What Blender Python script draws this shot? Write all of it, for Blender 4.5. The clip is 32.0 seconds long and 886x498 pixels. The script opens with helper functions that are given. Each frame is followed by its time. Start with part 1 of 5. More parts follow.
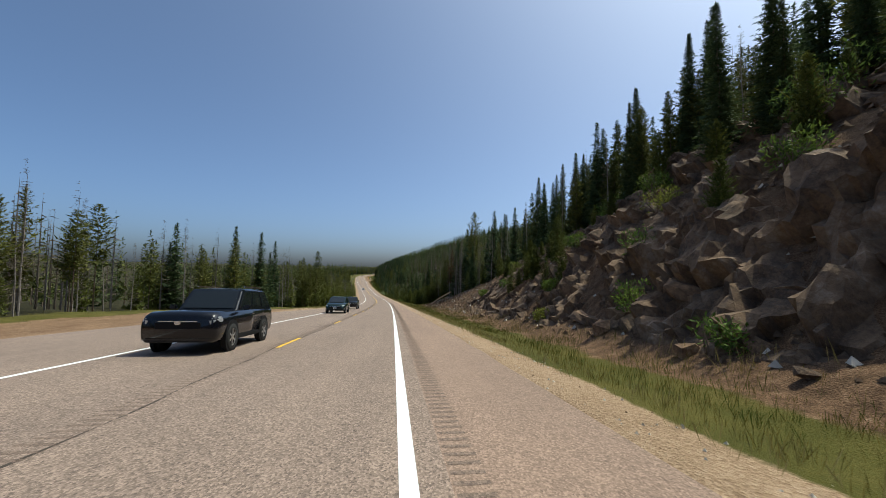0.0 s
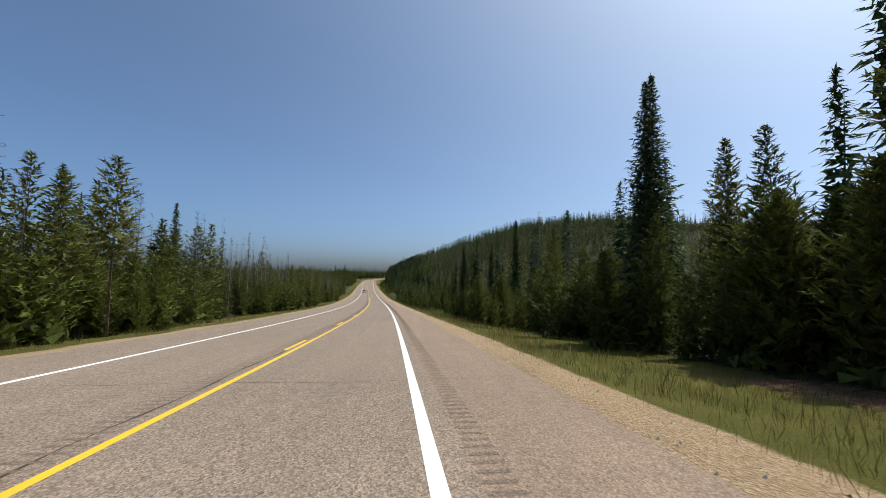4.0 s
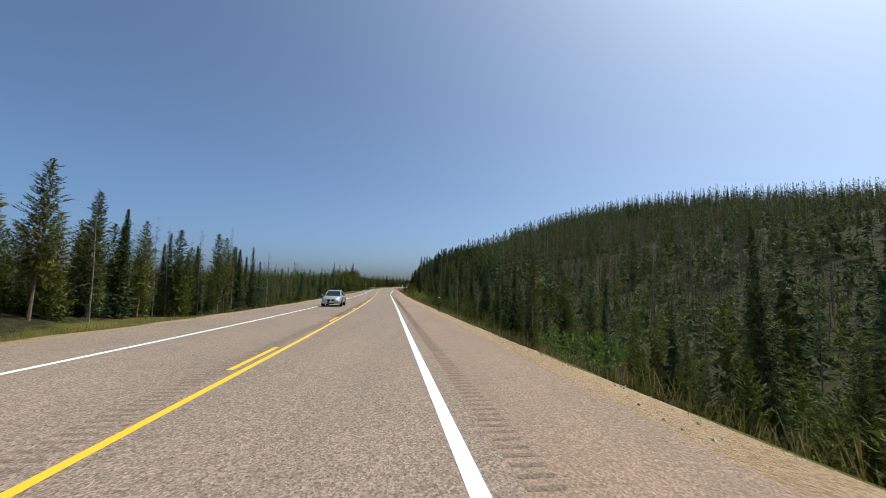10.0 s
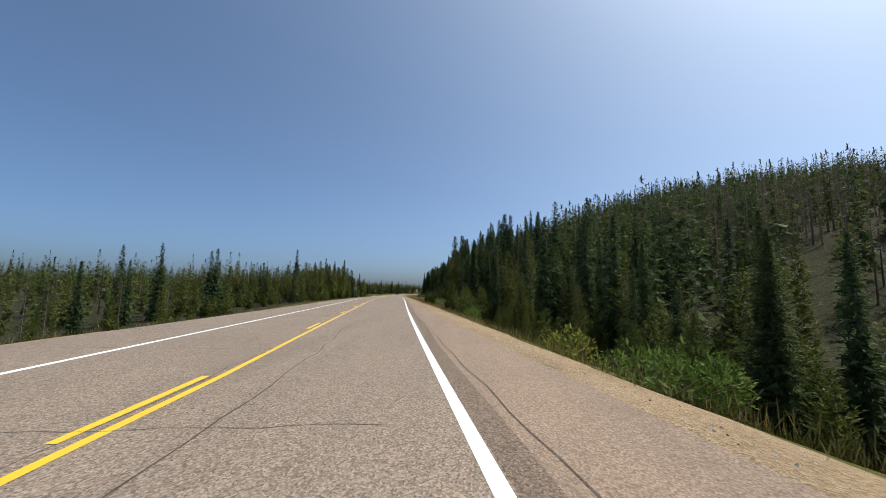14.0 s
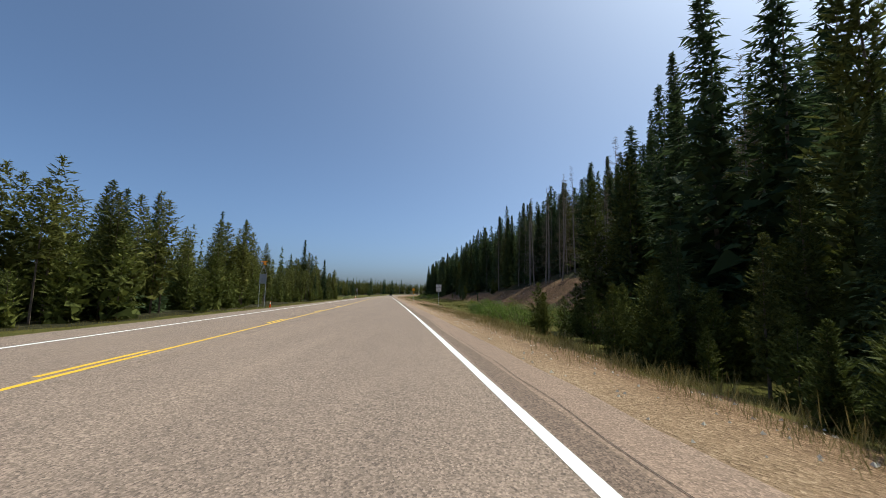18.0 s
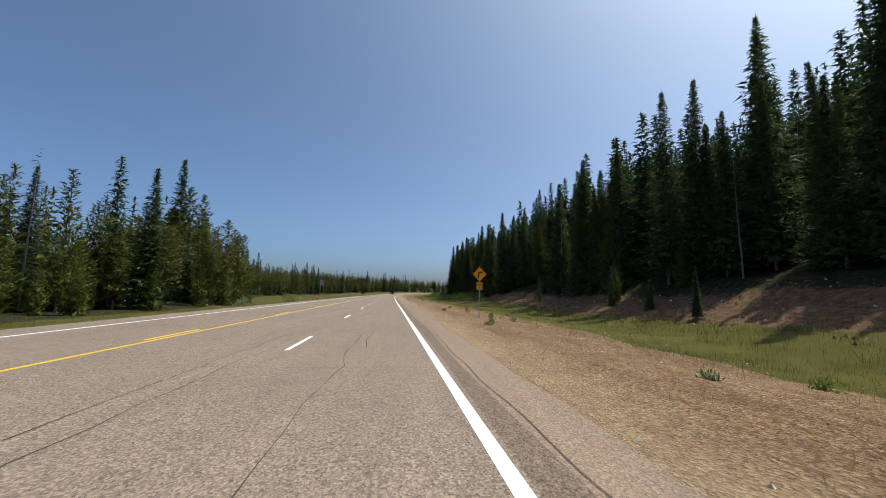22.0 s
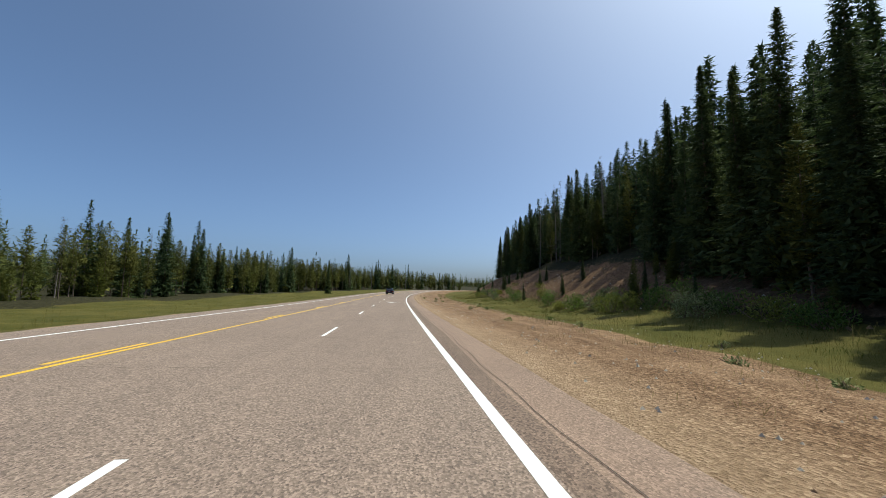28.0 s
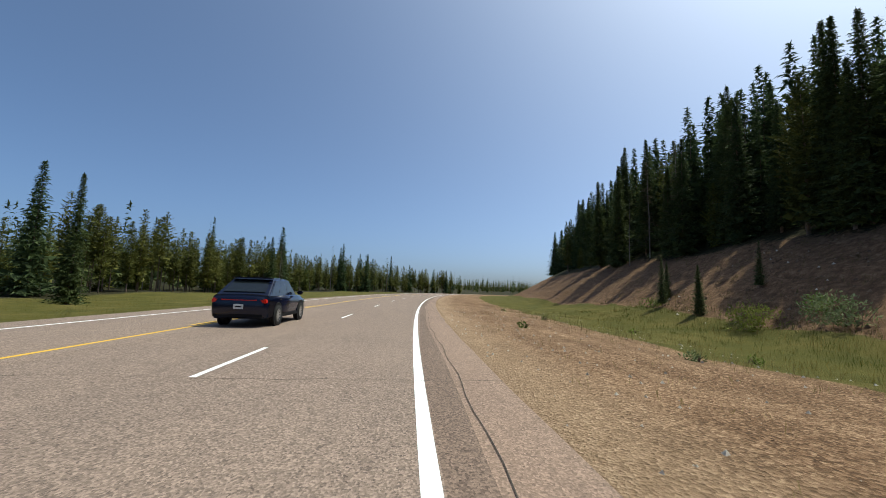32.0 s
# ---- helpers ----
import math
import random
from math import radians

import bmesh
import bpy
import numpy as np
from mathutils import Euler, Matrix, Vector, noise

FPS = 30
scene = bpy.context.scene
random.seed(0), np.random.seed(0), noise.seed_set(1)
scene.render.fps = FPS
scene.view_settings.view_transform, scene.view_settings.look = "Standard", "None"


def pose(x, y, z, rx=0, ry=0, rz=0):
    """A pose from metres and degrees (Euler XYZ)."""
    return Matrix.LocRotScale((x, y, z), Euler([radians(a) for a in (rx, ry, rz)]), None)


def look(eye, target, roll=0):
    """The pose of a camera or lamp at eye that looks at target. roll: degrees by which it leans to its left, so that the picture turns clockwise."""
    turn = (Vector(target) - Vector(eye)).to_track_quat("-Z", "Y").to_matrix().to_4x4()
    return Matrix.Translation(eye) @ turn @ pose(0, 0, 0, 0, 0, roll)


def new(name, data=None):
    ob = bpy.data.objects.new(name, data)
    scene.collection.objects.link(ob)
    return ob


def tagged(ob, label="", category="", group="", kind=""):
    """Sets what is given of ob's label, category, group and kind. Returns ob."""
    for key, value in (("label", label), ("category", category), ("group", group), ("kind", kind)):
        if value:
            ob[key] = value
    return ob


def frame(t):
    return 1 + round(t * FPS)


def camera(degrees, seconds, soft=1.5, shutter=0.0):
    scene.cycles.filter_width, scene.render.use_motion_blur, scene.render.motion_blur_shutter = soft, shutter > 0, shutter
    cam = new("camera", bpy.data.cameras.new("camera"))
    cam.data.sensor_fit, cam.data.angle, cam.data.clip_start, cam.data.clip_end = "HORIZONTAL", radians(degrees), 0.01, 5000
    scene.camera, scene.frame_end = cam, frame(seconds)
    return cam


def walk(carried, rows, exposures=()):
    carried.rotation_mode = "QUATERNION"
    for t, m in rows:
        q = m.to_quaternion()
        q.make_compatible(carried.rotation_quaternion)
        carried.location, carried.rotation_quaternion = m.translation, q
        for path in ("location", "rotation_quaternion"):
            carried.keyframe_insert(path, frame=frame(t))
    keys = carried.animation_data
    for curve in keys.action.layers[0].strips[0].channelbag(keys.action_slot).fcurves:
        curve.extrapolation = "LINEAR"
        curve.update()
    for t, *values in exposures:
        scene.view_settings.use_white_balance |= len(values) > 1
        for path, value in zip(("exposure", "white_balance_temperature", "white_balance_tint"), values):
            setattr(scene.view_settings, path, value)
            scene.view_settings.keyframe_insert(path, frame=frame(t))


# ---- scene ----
EXPOSURE = 0.38
cam = camera(95.86, 32.0, soft=0.85, shutter=0.02)
PATH = [
    (0, -0.075, 30.400, -0.525, 92.899, -1.086, -6.876),
    (1, -0.139, 57.921, -2.589, 92.944, -1.023, -6.844),
    (2, -0.220, 85.418, -4.699, 93.083, -1.025, -6.252),
    (3, -0.875, 112.653, -6.689, 93.570, -0.889, -5.566),
    (4, -1.769, 140.149, -8.554, 93.825, -0.860, -4.990),
    (5, -3.058, 167.824, -10.253, 93.914, -0.922, -4.514),
    (6, -4.770, 195.463, -11.762, 94.073, -1.032, -3.857),
    (7, -6.868, 222.993, -13.094, 94.485, -1.175, -2.963),
    (8, -9.295, 249.605, -14.166, 94.760, -1.112, -2.597),
    (9, -12.001, 276.700, -15.023, 95.263, -1.147, -2.286),
    (10, -14.552, 302.906, -15.625, 95.515, -1.228, -2.017),
    (11, -16.915, 328.619, -15.998, 95.851, -1.355, -1.944),
    (12, -19.337, 353.564, -16.177, 96.169, -1.337, -1.448),
    (13, -21.960, 378.789, -16.237, 96.499, -1.308, -1.087),
    (14, -24.818, 403.597, -16.264, 96.502, -1.127, -1.305),
    (15, -27.308, 428.022, -16.279, 96.599, -1.018, -1.652),
    (16, -29.514, 452.120, -16.249, 96.780, -0.980, -1.749),
    (17, -31.546, 476.105, -16.198, 96.791, -1.017, -1.845),
    (18, -33.503, 500.051, -16.167, 96.606, -1.128, -2.222),
    (19, -35.151, 523.715, -16.181, 96.537, -1.216, -1.944),
    (20, -37.069, 547.313, -16.204, 96.413, -1.302, -1.748),
    (21, -39.266, 570.254, -16.213, 96.354, -1.286, -1.743),
    (22, -41.464, 592.824, -16.218, 96.355, -1.487, -1.915),
    (23, -43.806, 615.977, -16.235, 96.441, -1.342, -1.976),
    (24, -45.974, 638.150, -16.271, 96.324, -1.393, -1.688),
    (25, -48.296, 661.585, -16.326, 96.228, -1.314, -1.750),
    (26, -50.490, 684.611, -16.359, 96.206, -1.216, -1.876),
    (27, -52.516, 707.312, -16.371, 96.040, -1.125, -2.081),
    (28, -54.321, 729.925, -16.414, 95.994, -1.110, -2.350),
    (29, -55.876, 752.530, -16.484, 96.202, -1.195, -2.667),
    (30, -57.365, 776.019, -16.522, 96.302, -1.411, -3.121),
    (31, -58.285, 798.831, -16.474, 96.412, -1.569, -3.734),
    (32, -58.589, 821.649, -16.319, 96.507, -1.840, -4.879),
]
walk(cam, [(r[0], pose(*r[1:])) for r in PATH], exposures=[(0, EXPOSURE, 6480, -4), (32, EXPOSURE, 6480, -4)])
# the road: heading (degrees, clockwise) and grade (per cent) every 30 m from s = -30
HEADING = [0.32, -0.0, -0.33, -0.73, -1.27, -2.26, -3.37, -4.41, -5.31, -5.63, -5.43, -5.57, -6.01, -5.92, -4.93, -4.43, -4.51, -4.88, -5.3, -5.48, -5.51, -5.54, -5.44, -5.2, -4.77, -4.25, -3.71, -1.96, 1.14, 4.43, 7.4, 10.03, 14.33, 20.32, 27.03, 34.48, 41.71, 46.16, 50.48, 54.7, 58.86, 63.0]
GRADE = [-6.2, -7.27, -7.8, -7.44, -6.9, -6.2, -5.44, -4.81, -3.85, -2.89, -1.93, -0.96, -0.25, -0.1, -0.06, 0.22, 0.21, -0.07, -0.11, 0.0, -0.06, -0.17, -0.26, -0.0, -0.2, -0.36, 0.03, 0.67, 1.15, 1.38, 1.3, 1.1, 0.88, 0.65, 0.39, 0.05, -0.37, -0.79, -1.13, -1.37, -1.53, -1.67]
Y2, L2, Y3, D3, L3 = -3.60, -7.23, -7.12, -3.37, -10.95


# ---- world and sun ----
SUN_AZ, SUN_EL = 70.0, 60.0      # degrees: clockwise from +y, above the horizon
world = bpy.data.worlds.new("sky")
scene.world = world
world.use_nodes = True
wn, wl = world.node_tree.nodes, world.node_tree.links
wn.clear()
sky = wn.new("ShaderNodeTexSky")
sky.sky_type = 'NISHITA'
sky.sun_disc = False
sky.sun_elevation = radians(SUN_EL)
sky.sun_rotation = radians(SUN_AZ)
sky.altitude = 700
sky.air_density = 0.52
sky.dust_density = 6.0
sky.ozone_density = 7.0
bg = wn.new("ShaderNodeBackground")
bg.inputs["Strength"].default_value = 0.15
wo = wn.new("ShaderNodeOutputWorld")
wl.new(sky.outputs[0], bg.inputs[0])
wl.new(bg.outputs[0], wo.inputs[0])

sun_data = bpy.data.lights.new("sun", 'SUN')
sun_data.energy = 3.0
sun_data.angle = radians(0.53)
sun_data.color = (1.0, 0.93, 0.82)
sun = new("sun", sun_data)
_d = Vector((math.sin(radians(SUN_AZ)) * math.cos(radians(SUN_EL)), math.cos(radians(SUN_AZ)) * math.cos(radians(SUN_EL)), math.sin(radians(SUN_EL))))
sun.matrix_world = look(_d * 300, (0, 0, 0))


# ---- materials ----
def mat(name, rough=0.8, metal=0.0, spec=0.3):
    m = bpy.data.materials.new(name)
    m.use_nodes = True
    b = m.node_tree.nodes["Principled BSDF"]
    b.inputs["Roughness"].default_value = rough
    b.inputs["Metallic"].default_value = metal
    b.inputs["Specular IOR Level"].default_value = spec
    return m, m.node_tree.nodes, m.node_tree.links, b


def ramp(n, stops):
    r = n.new("ShaderNodeValToRGB")
    e = r.color_ramp.elements
    while len(e) < len(stops):
        e.new(0.5)
    for el, (p, c) in zip(e, stops):
        el.position, el.color = p, (*c, 1)
    return r


def noise_tex(n, l, scale, detail=4.0, rough=0.55, coord="Object", stretch=None):
    tc = n.new("ShaderNodeTexCoord")
    t = n.new("ShaderNodeTexNoise")
    t.inputs["Scale"].default_value = scale
    t.inputs["Detail"].default_value = detail
    t.inputs["Roughness"].default_value = rough
    src = tc.outputs[coord]
    if stretch:
        mp = n.new("ShaderNodeMapping")
        mp.inputs["Scale"].default_value = stretch
        l.new(src, mp.inputs[0])
        src = mp.outputs[0]
    l.new(src, t.inputs["Vector"])
    return t


def mix(n, l, fac, a, b, kind='MIX'):
    m = n.new("ShaderNodeMix")
    m.data_type, m.blend_type = 'RGBA', kind
    for sock, v in ((m.inputs[0], fac), (m.inputs[6], a), (m.inputs[7], b)):
        if isinstance(v, (int, float)):
            sock.default_value = v
        elif isinstance(v, tuple):
            sock.default_value = (*v, 1)
        else:
            l.new(v, sock)
    return m.outputs[2]


def bump(n, l, b, height, strength, dist):
    bp = n.new("ShaderNodeBump")
    bp.inputs["Strength"].default_value = strength
    bp.inputs["Distance"].default_value = dist
    l.new(height, bp.inputs["Height"])
    l.new(bp.outputs[0], b.inputs["Normal"])


def simple(name, col, rough=0.6, metal=0.0, spec=0.4, var=0.25, scale=3.0, bumpy=0.0):
    """A material of one colour with soft variation at two scales."""
    m, n, l, b = mat(name, rough, metal, spec)
    t = noise_tex(n, l, scale, 6)
    t2 = noise_tex(n, l, scale * 11, 3)
    lo = tuple(c * (1 - var) for c in col)
    hi = tuple(min(1, c * (1 + var)) for c in col)
    r = ramp(n, [(0.3, lo), (0.7, hi)])
    l.new(t.outputs[0], r.inputs[0])
    c = mix(n, l, 0.25 * min(1, var * 4), r.outputs[0], t2.outputs[0], 'SOFT_LIGHT')
    l.new(c, b.inputs["Base Color"])
    if bumpy:
        bump(n, l, b, t2.outputs[0], bumpy, 0.02)
    return m


def leaf_mat(name, dark, light, dry=None, amount=0.0):
    m, n, l, b = mat(name, 0.75, 0, 0.15)
    g = n.new("ShaderNodeNewGeometry")
    oi = n.new("ShaderNodeObjectInfo")
    r = ramp(n, [(0.0, dark), (0.6, tuple((a + c) / 2 for a, c in zip(dark, light))), (1.0, light)])
    l.new(g.outputs["Random Per Island"], r.inputs[0])
    c = r.outputs[0]
    t = noise_tex(n, l, 0.13, 2)
    r2 = ramp(n, [(0.3, (0.70, 0.73, 0.70)), (0.7, (1.12, 1.08, 1.0))])
    l.new(t.outputs[0], r2.inputs[0])
    c = mix(n, l, 1.0, c, r2.outputs[0], 'MULTIPLY')
    r3 = ramp(n, [(0.0, (0.76, 0.82, 0.80)), (1.0, (1.16, 1.08, 0.92))])
    l.new(oi.outputs["Random"], r3.inputs[0])
    c = mix(n, l, 1.0, c, r3.outputs[0], 'MULTIPLY')
    l.new(c, b.inputs["Base Color"])
    tr = n.new("ShaderNodeBsdfTranslucent")
    l.new(c, tr.inputs[0])
    ms = n.new("ShaderNodeMixShader")
    ms.inputs[0].default_value = 0.30
    out = n["Material Output"]
    l.new(b.outputs[0], ms.inputs[1])
    l.new(tr.outputs[0], ms.inputs[2])
    l.new(ms.outputs[0], out.inputs[0])
    return m


def ground_material():
    """Forest floor, grass, gravel and bare soil, told apart by the zone attribute, broken up by noise."""
    m, n, l, b = mat("ground_cover", 0.95, 0, 0.1)
    at = n.new("ShaderNodeAttribute")
    at.attribute_name = "zone"
    sep = n.new("ShaderNodeSeparateColor")
    l.new(at.outputs["Color"], sep.inputs[0])
    big = noise_tex(n, l, 0.35, 6, 0.65)
    mid = noise_tex(n, l, 2.3, 6, 0.6)
    fine_n = noise_tex(n, l, 22, 5, 0.7)
    pebble = n.new("ShaderNodeTexVoronoi")
    pebble.inputs["Scale"].default_value = 24
    tc = n.new("ShaderNodeTexCoord")
    l.new(tc.outputs["Object"], pebble.inputs["Vector"])
    floor_c = ramp(n, [(0.3, (0.018, 0.018, 0.009)), (0.5, (0.034, 0.032, 0.015)), (0.7, (0.070, 0.058, 0.030))])
    l.new(mid.outputs[0], floor_c.inputs[0])
    grass_c = ramp(n, [(0.30, (0.038, 0.045, 0.010)), (0.5, (0.092, 0.086, 0.020)), (0.70, (0.185, 0.138, 0.048))])
    gm = mix(n, l, 0.5, big.outputs[0], fine_n.outputs[0])
    l.new(gm, grass_c.inputs[0])
    grav_c = ramp(n, [(0.2, (0.13, 0.085, 0.050)), (0.42, (0.29, 0.195, 0.120)), (0.62, (0.42, 0.30, 0.195)), (0.9, (0.64, 0.52, 0.38))])
    gv = mix(n, l, 0.35, pebble.outputs["Color"], fine_n.outputs[0])
    gv = mix(n, l, 0.40, gv, mix(n, l, 0.5, mid.outputs[0], big.outputs[0]))
    track = noise_tex(n, l, 1.0, 5, 0.6, stretch=(1.1, 0.22, 1.0))
    gv = mix(n, l, 0.22, gv, track.outputs[0])
    l.new(gv, grav_c.inputs[0])
    dirt_c = ramp(n, [(0.30, (0.050, 0.030, 0.017)), (0.43, (0.135, 0.080, 0.045)), (0.54, (0.240, 0.146, 0.085)), (0.70, (0.53, 0.37, 0.235))])
    l.new(gv, dirt_c.inputs[0])
    grav_out = mix(n, l, at.outputs["Alpha"], grav_c.outputs[0], dirt_c.outputs[0])
    soil_c = ramp(n, [(0.32, (0.045, 0.027, 0.016)), (0.47, (0.120, 0.071, 0.041)), (0.58, (0.215, 0.130, 0.076)), (0.72, (0.40, 0.30, 0.21))])
    sm = mix(n, l, 0.55, mid.outputs[0], fine_n.outputs[0])
    l.new(sm, soil_c.inputs[0])
    col = floor_c.outputs[0]

    def cut(ch, width):
        add = n.new("ShaderNodeMath")
        add.operation = 'ADD'
        l.new(sep.outputs[ch], add.inputs[0])
        sub = n.new("ShaderNodeMath")
        sub.operation = 'MULTIPLY_ADD'
        l.new(mix(n, l, 0.45, mix(n, l, 0.4, mid.outputs[0], fine_n.outputs[0]), big.outputs[0]), sub.inputs[0])
        sub.inputs[1].default_value = width
        sub.inputs[2].default_value = -width / 2
        l.new(sub.outputs[0], add.inputs[1])
        r = n.new("ShaderNodeMapRange")
        r.inputs[1].default_value, r.inputs[2].default_value = 0.4, 0.6
        l.new(add.outputs[0], r.inputs[0])
        return r.outputs[0]
    col = mix(n, l, cut(1, 1.4), col, grass_c.outputs[0])
    col = mix(n, l, cut(2, 1.4), col, soil_c.outputs[0])
    col = mix(n, l, cut(0, 1.4), col, grav_out)
    l.new(col, b.inputs["Base Color"])
    hb = mix(n, l, 0.5, pebble.outputs["Distance"], fine_n.outputs[0])
    bump(n, l, b, mix(n, l, 0.35, hb, mid.outputs[0]), 0.9, 0.10)
    return m


def asphalt(name, tone, tint=(1.0, 0.95, 0.88), grit=1.0):
    """Chip seal: fine stones of several greys, bleached and darker streaks along the lanes, faint blotches."""
    m, n, l, b = mat(name, 0.88, 0, 0.25)
    tc = n.new("ShaderNodeTexCoord")
    v = n.new("ShaderNodeTexVoronoi")
    v.inputs["Scale"].default_value = 52
    l.new(tc.outputs["Object"], v.inputs["Vector"])
    f = noise_tex(n, l, 34, 4, 0.75)
    mid = noise_tex(n, l, 4.5, 5, 0.65)
    big = noise_tex(n, l, 0.22, 5, 0.6)
    lane = noise_tex(n, l, 1.0, 5, 0.6, stretch=(1.3, 0.05, 1.0))
    r = ramp(n, [(0.12, tuple(tone * max(.08, 1 - .88 * grit) * t for t in tint)), (0.5, tuple(tone * .95 * t for t in tint)), (0.88, tuple(tone * (1 + 1.1 * grit) * t for t in tint))])
    l.new(mix(n, l, 0.5, v.outputs["Color"], f.outputs[0]), r.inputs[0])
    r2 = ramp(n, [(0.3, (0.76, 0.76, 0.77)), (0.7, (1.15, 1.14, 1.12))])
    l.new(mix(n, l, 0.3, mix(n, l, 0.55, big.outputs[0], lane.outputs[0]), mid.outputs[0]), r2.inputs[0])
    c = mix(n, l, 1.0, r.outputs[0], r2.outputs[0], 'MULTIPLY')
    l.new(c, b.inputs["Base Color"])
    bump(n, l, b, mix(n, l, .4, v.outputs["Distance"], f.outputs[0]), 0.45, 0.010)
    return m


def paint_mat(name, col):
    m, n, l, b = mat(name, 0.6, 0, 0.4)
    t = noise_tex(n, l, 25, 6, 0.75)
    t2 = noise_tex(n, l, 1.5, 4)
    r = ramp(n, [(0.30, tuple(c * 0.55 for c in col)), (0.42, col), (1.0, tuple(min(1, c * 1.08) for c in col))])
    l.new(mix(n, l, 0.4, t.outputs[0], t2.outputs[0]), r.inputs[0])
    l.new(r.outputs[0], b.inputs["Base Color"])
    return m


M_GROUND = ground_material()
M_ROAD = asphalt("chip_seal", 0.245, (1.04, 0.775, 0.615))
M_SHOULDER = asphalt("shoulder_asphalt", 0.255, (1.10, 0.765, 0.575), .75)
M_DARKSEAM = asphalt("old_asphalt", 0.175, (1.08, 0.76, 0.58), 1.0)
# darker tone imitates the shade in milled rumble grooves
M_RUMBLE = asphalt("groove_shade_asphalt", 0.185, (1.06, 0.77, 0.60), .8)
M_WHITE = paint_mat("white_road_paint", (0.80, 0.80, 0.78))
M_YELLOW = paint_mat("yellow_road_paint", (0.78, 0.47, 0.03))
M_TAR = simple("crack_tar", (0.085, 0.070, 0.058), 0.9, spec=0.1)
M_SPRUCE = leaf_mat("spruce_needles", (0.046, 0.070, 0.030), (0.135, 0.172, 0.074))
M_PINE = leaf_mat("pine_needles", (0.066, 0.078, 0.022), (0.200, 0.205, 0.064))
M_YOUNG = leaf_mat("young_pine_needles", (0.062, 0.078, 0.018), (0.185, 0.200, 0.054))
M_DEADTWIG = leaf_mat("dead_twigs", (0.10, 0.084, 0.075), (0.25, 0.215, 0.195))
M_RUST = leaf_mat("rusty_needles", (0.10, 0.045, 0.02), (0.20, 0.10, 0.045))
M_BARK = simple("pine_bark", (0.17, 0.12, 0.085), 0.9, var=0.4, scale=4, bumpy=0.6)
M_DEADBARK = simple("dead_bark", (0.20, 0.172, 0.150), 0.9, var=0.35, scale=3, bumpy=0.5)
M_WILLOW = leaf_mat("willow_leaves", (0.15, 0.185, 0.075), (0.44, 0.47, 0.26))
M_SHRUB = leaf_mat("shrub_leaves", (0.08, 0.13, 0.03), (0.24, 0.33, 0.08))
M_GRASSBLADE = leaf_mat("grass_blades", (0.072, 0.074, 0.016), (0.245, 0.195, 0.064))
M_GREENBLADE = leaf_mat("fresh_grass_blades", (0.032, 0.058, 0.008), (0.095, 0.125, 0.022))
M_WEED = leaf_mat("weed_stalks", (0.11, 0.10, 0.035), (0.34, 0.27, 0.13))
M_DRYBLADE = leaf_mat("dry_grass_blades", (0.20, 0.16, 0.07), (0.42, 0.35, 0.19))

# ---- the road's line and the terrain ----
KS = np.arange(len(HEADING)) * 30.0 - 30.0
FINE = np.arange(-400.0, 2600.0, 2.0)
_a = np.radians(np.interp(FINE, KS, HEADING))
_g = np.interp(FINE, KS, GRADE) / 100
_g[FINE < -60] *= 0.2
_g[FINE > 1250] = 0.0
_i0 = int(np.argmin(np.abs(FINE + 30.0)))


def _run(v):
    c = np.concatenate([[0], np.cumsum((v[1:] + v[:-1]) / 2) * 2.0])
    return c - c[_i0]


CX, CY, CZ = _run(np.sin(_a)), _run(np.cos(_a)), _run(_g)
_g_grade = _g


def at_road(s, u):
    """x, y, z and heading of the road's surface at s along it and u to the right of its right edge line."""
    s, u = np.asarray(s, float), np.asarray(u, float)
    a = np.interp(s, FINE, _a)
    return np.interp(s, FINE, CX) + np.cos(a) * u, np.interp(s, FINE, CY) - np.sin(a) * u, np.interp(s, FINE, CZ), a


def right_edge(s):
    return np.interp(s, [-400, 375, 440, 2600], [2.45, 2.45, 1.35, 1.3])


def left_edge(s):
    return np.interp(s, [-400, 40, 70, 375, 450, 2600], [-13.5, -13.5, -9.8, -9.8, -12.5, -12.5])


def left_line(s):
    return np.interp(s, [-400, 200, 250, 375, 447, 480, 510, 2600], [L2, L2, -7.0, -6.9, -9.45, -10.5, L3, L3])


def yellow_line(s):
    return np.interp(s, [-400, 112, 160, 340, 382, 444, 480, 505, 2600], [-3.34, -3.34, -3.25, -3.3, -3.66, -6.05, -6.95, Y3, Y3])


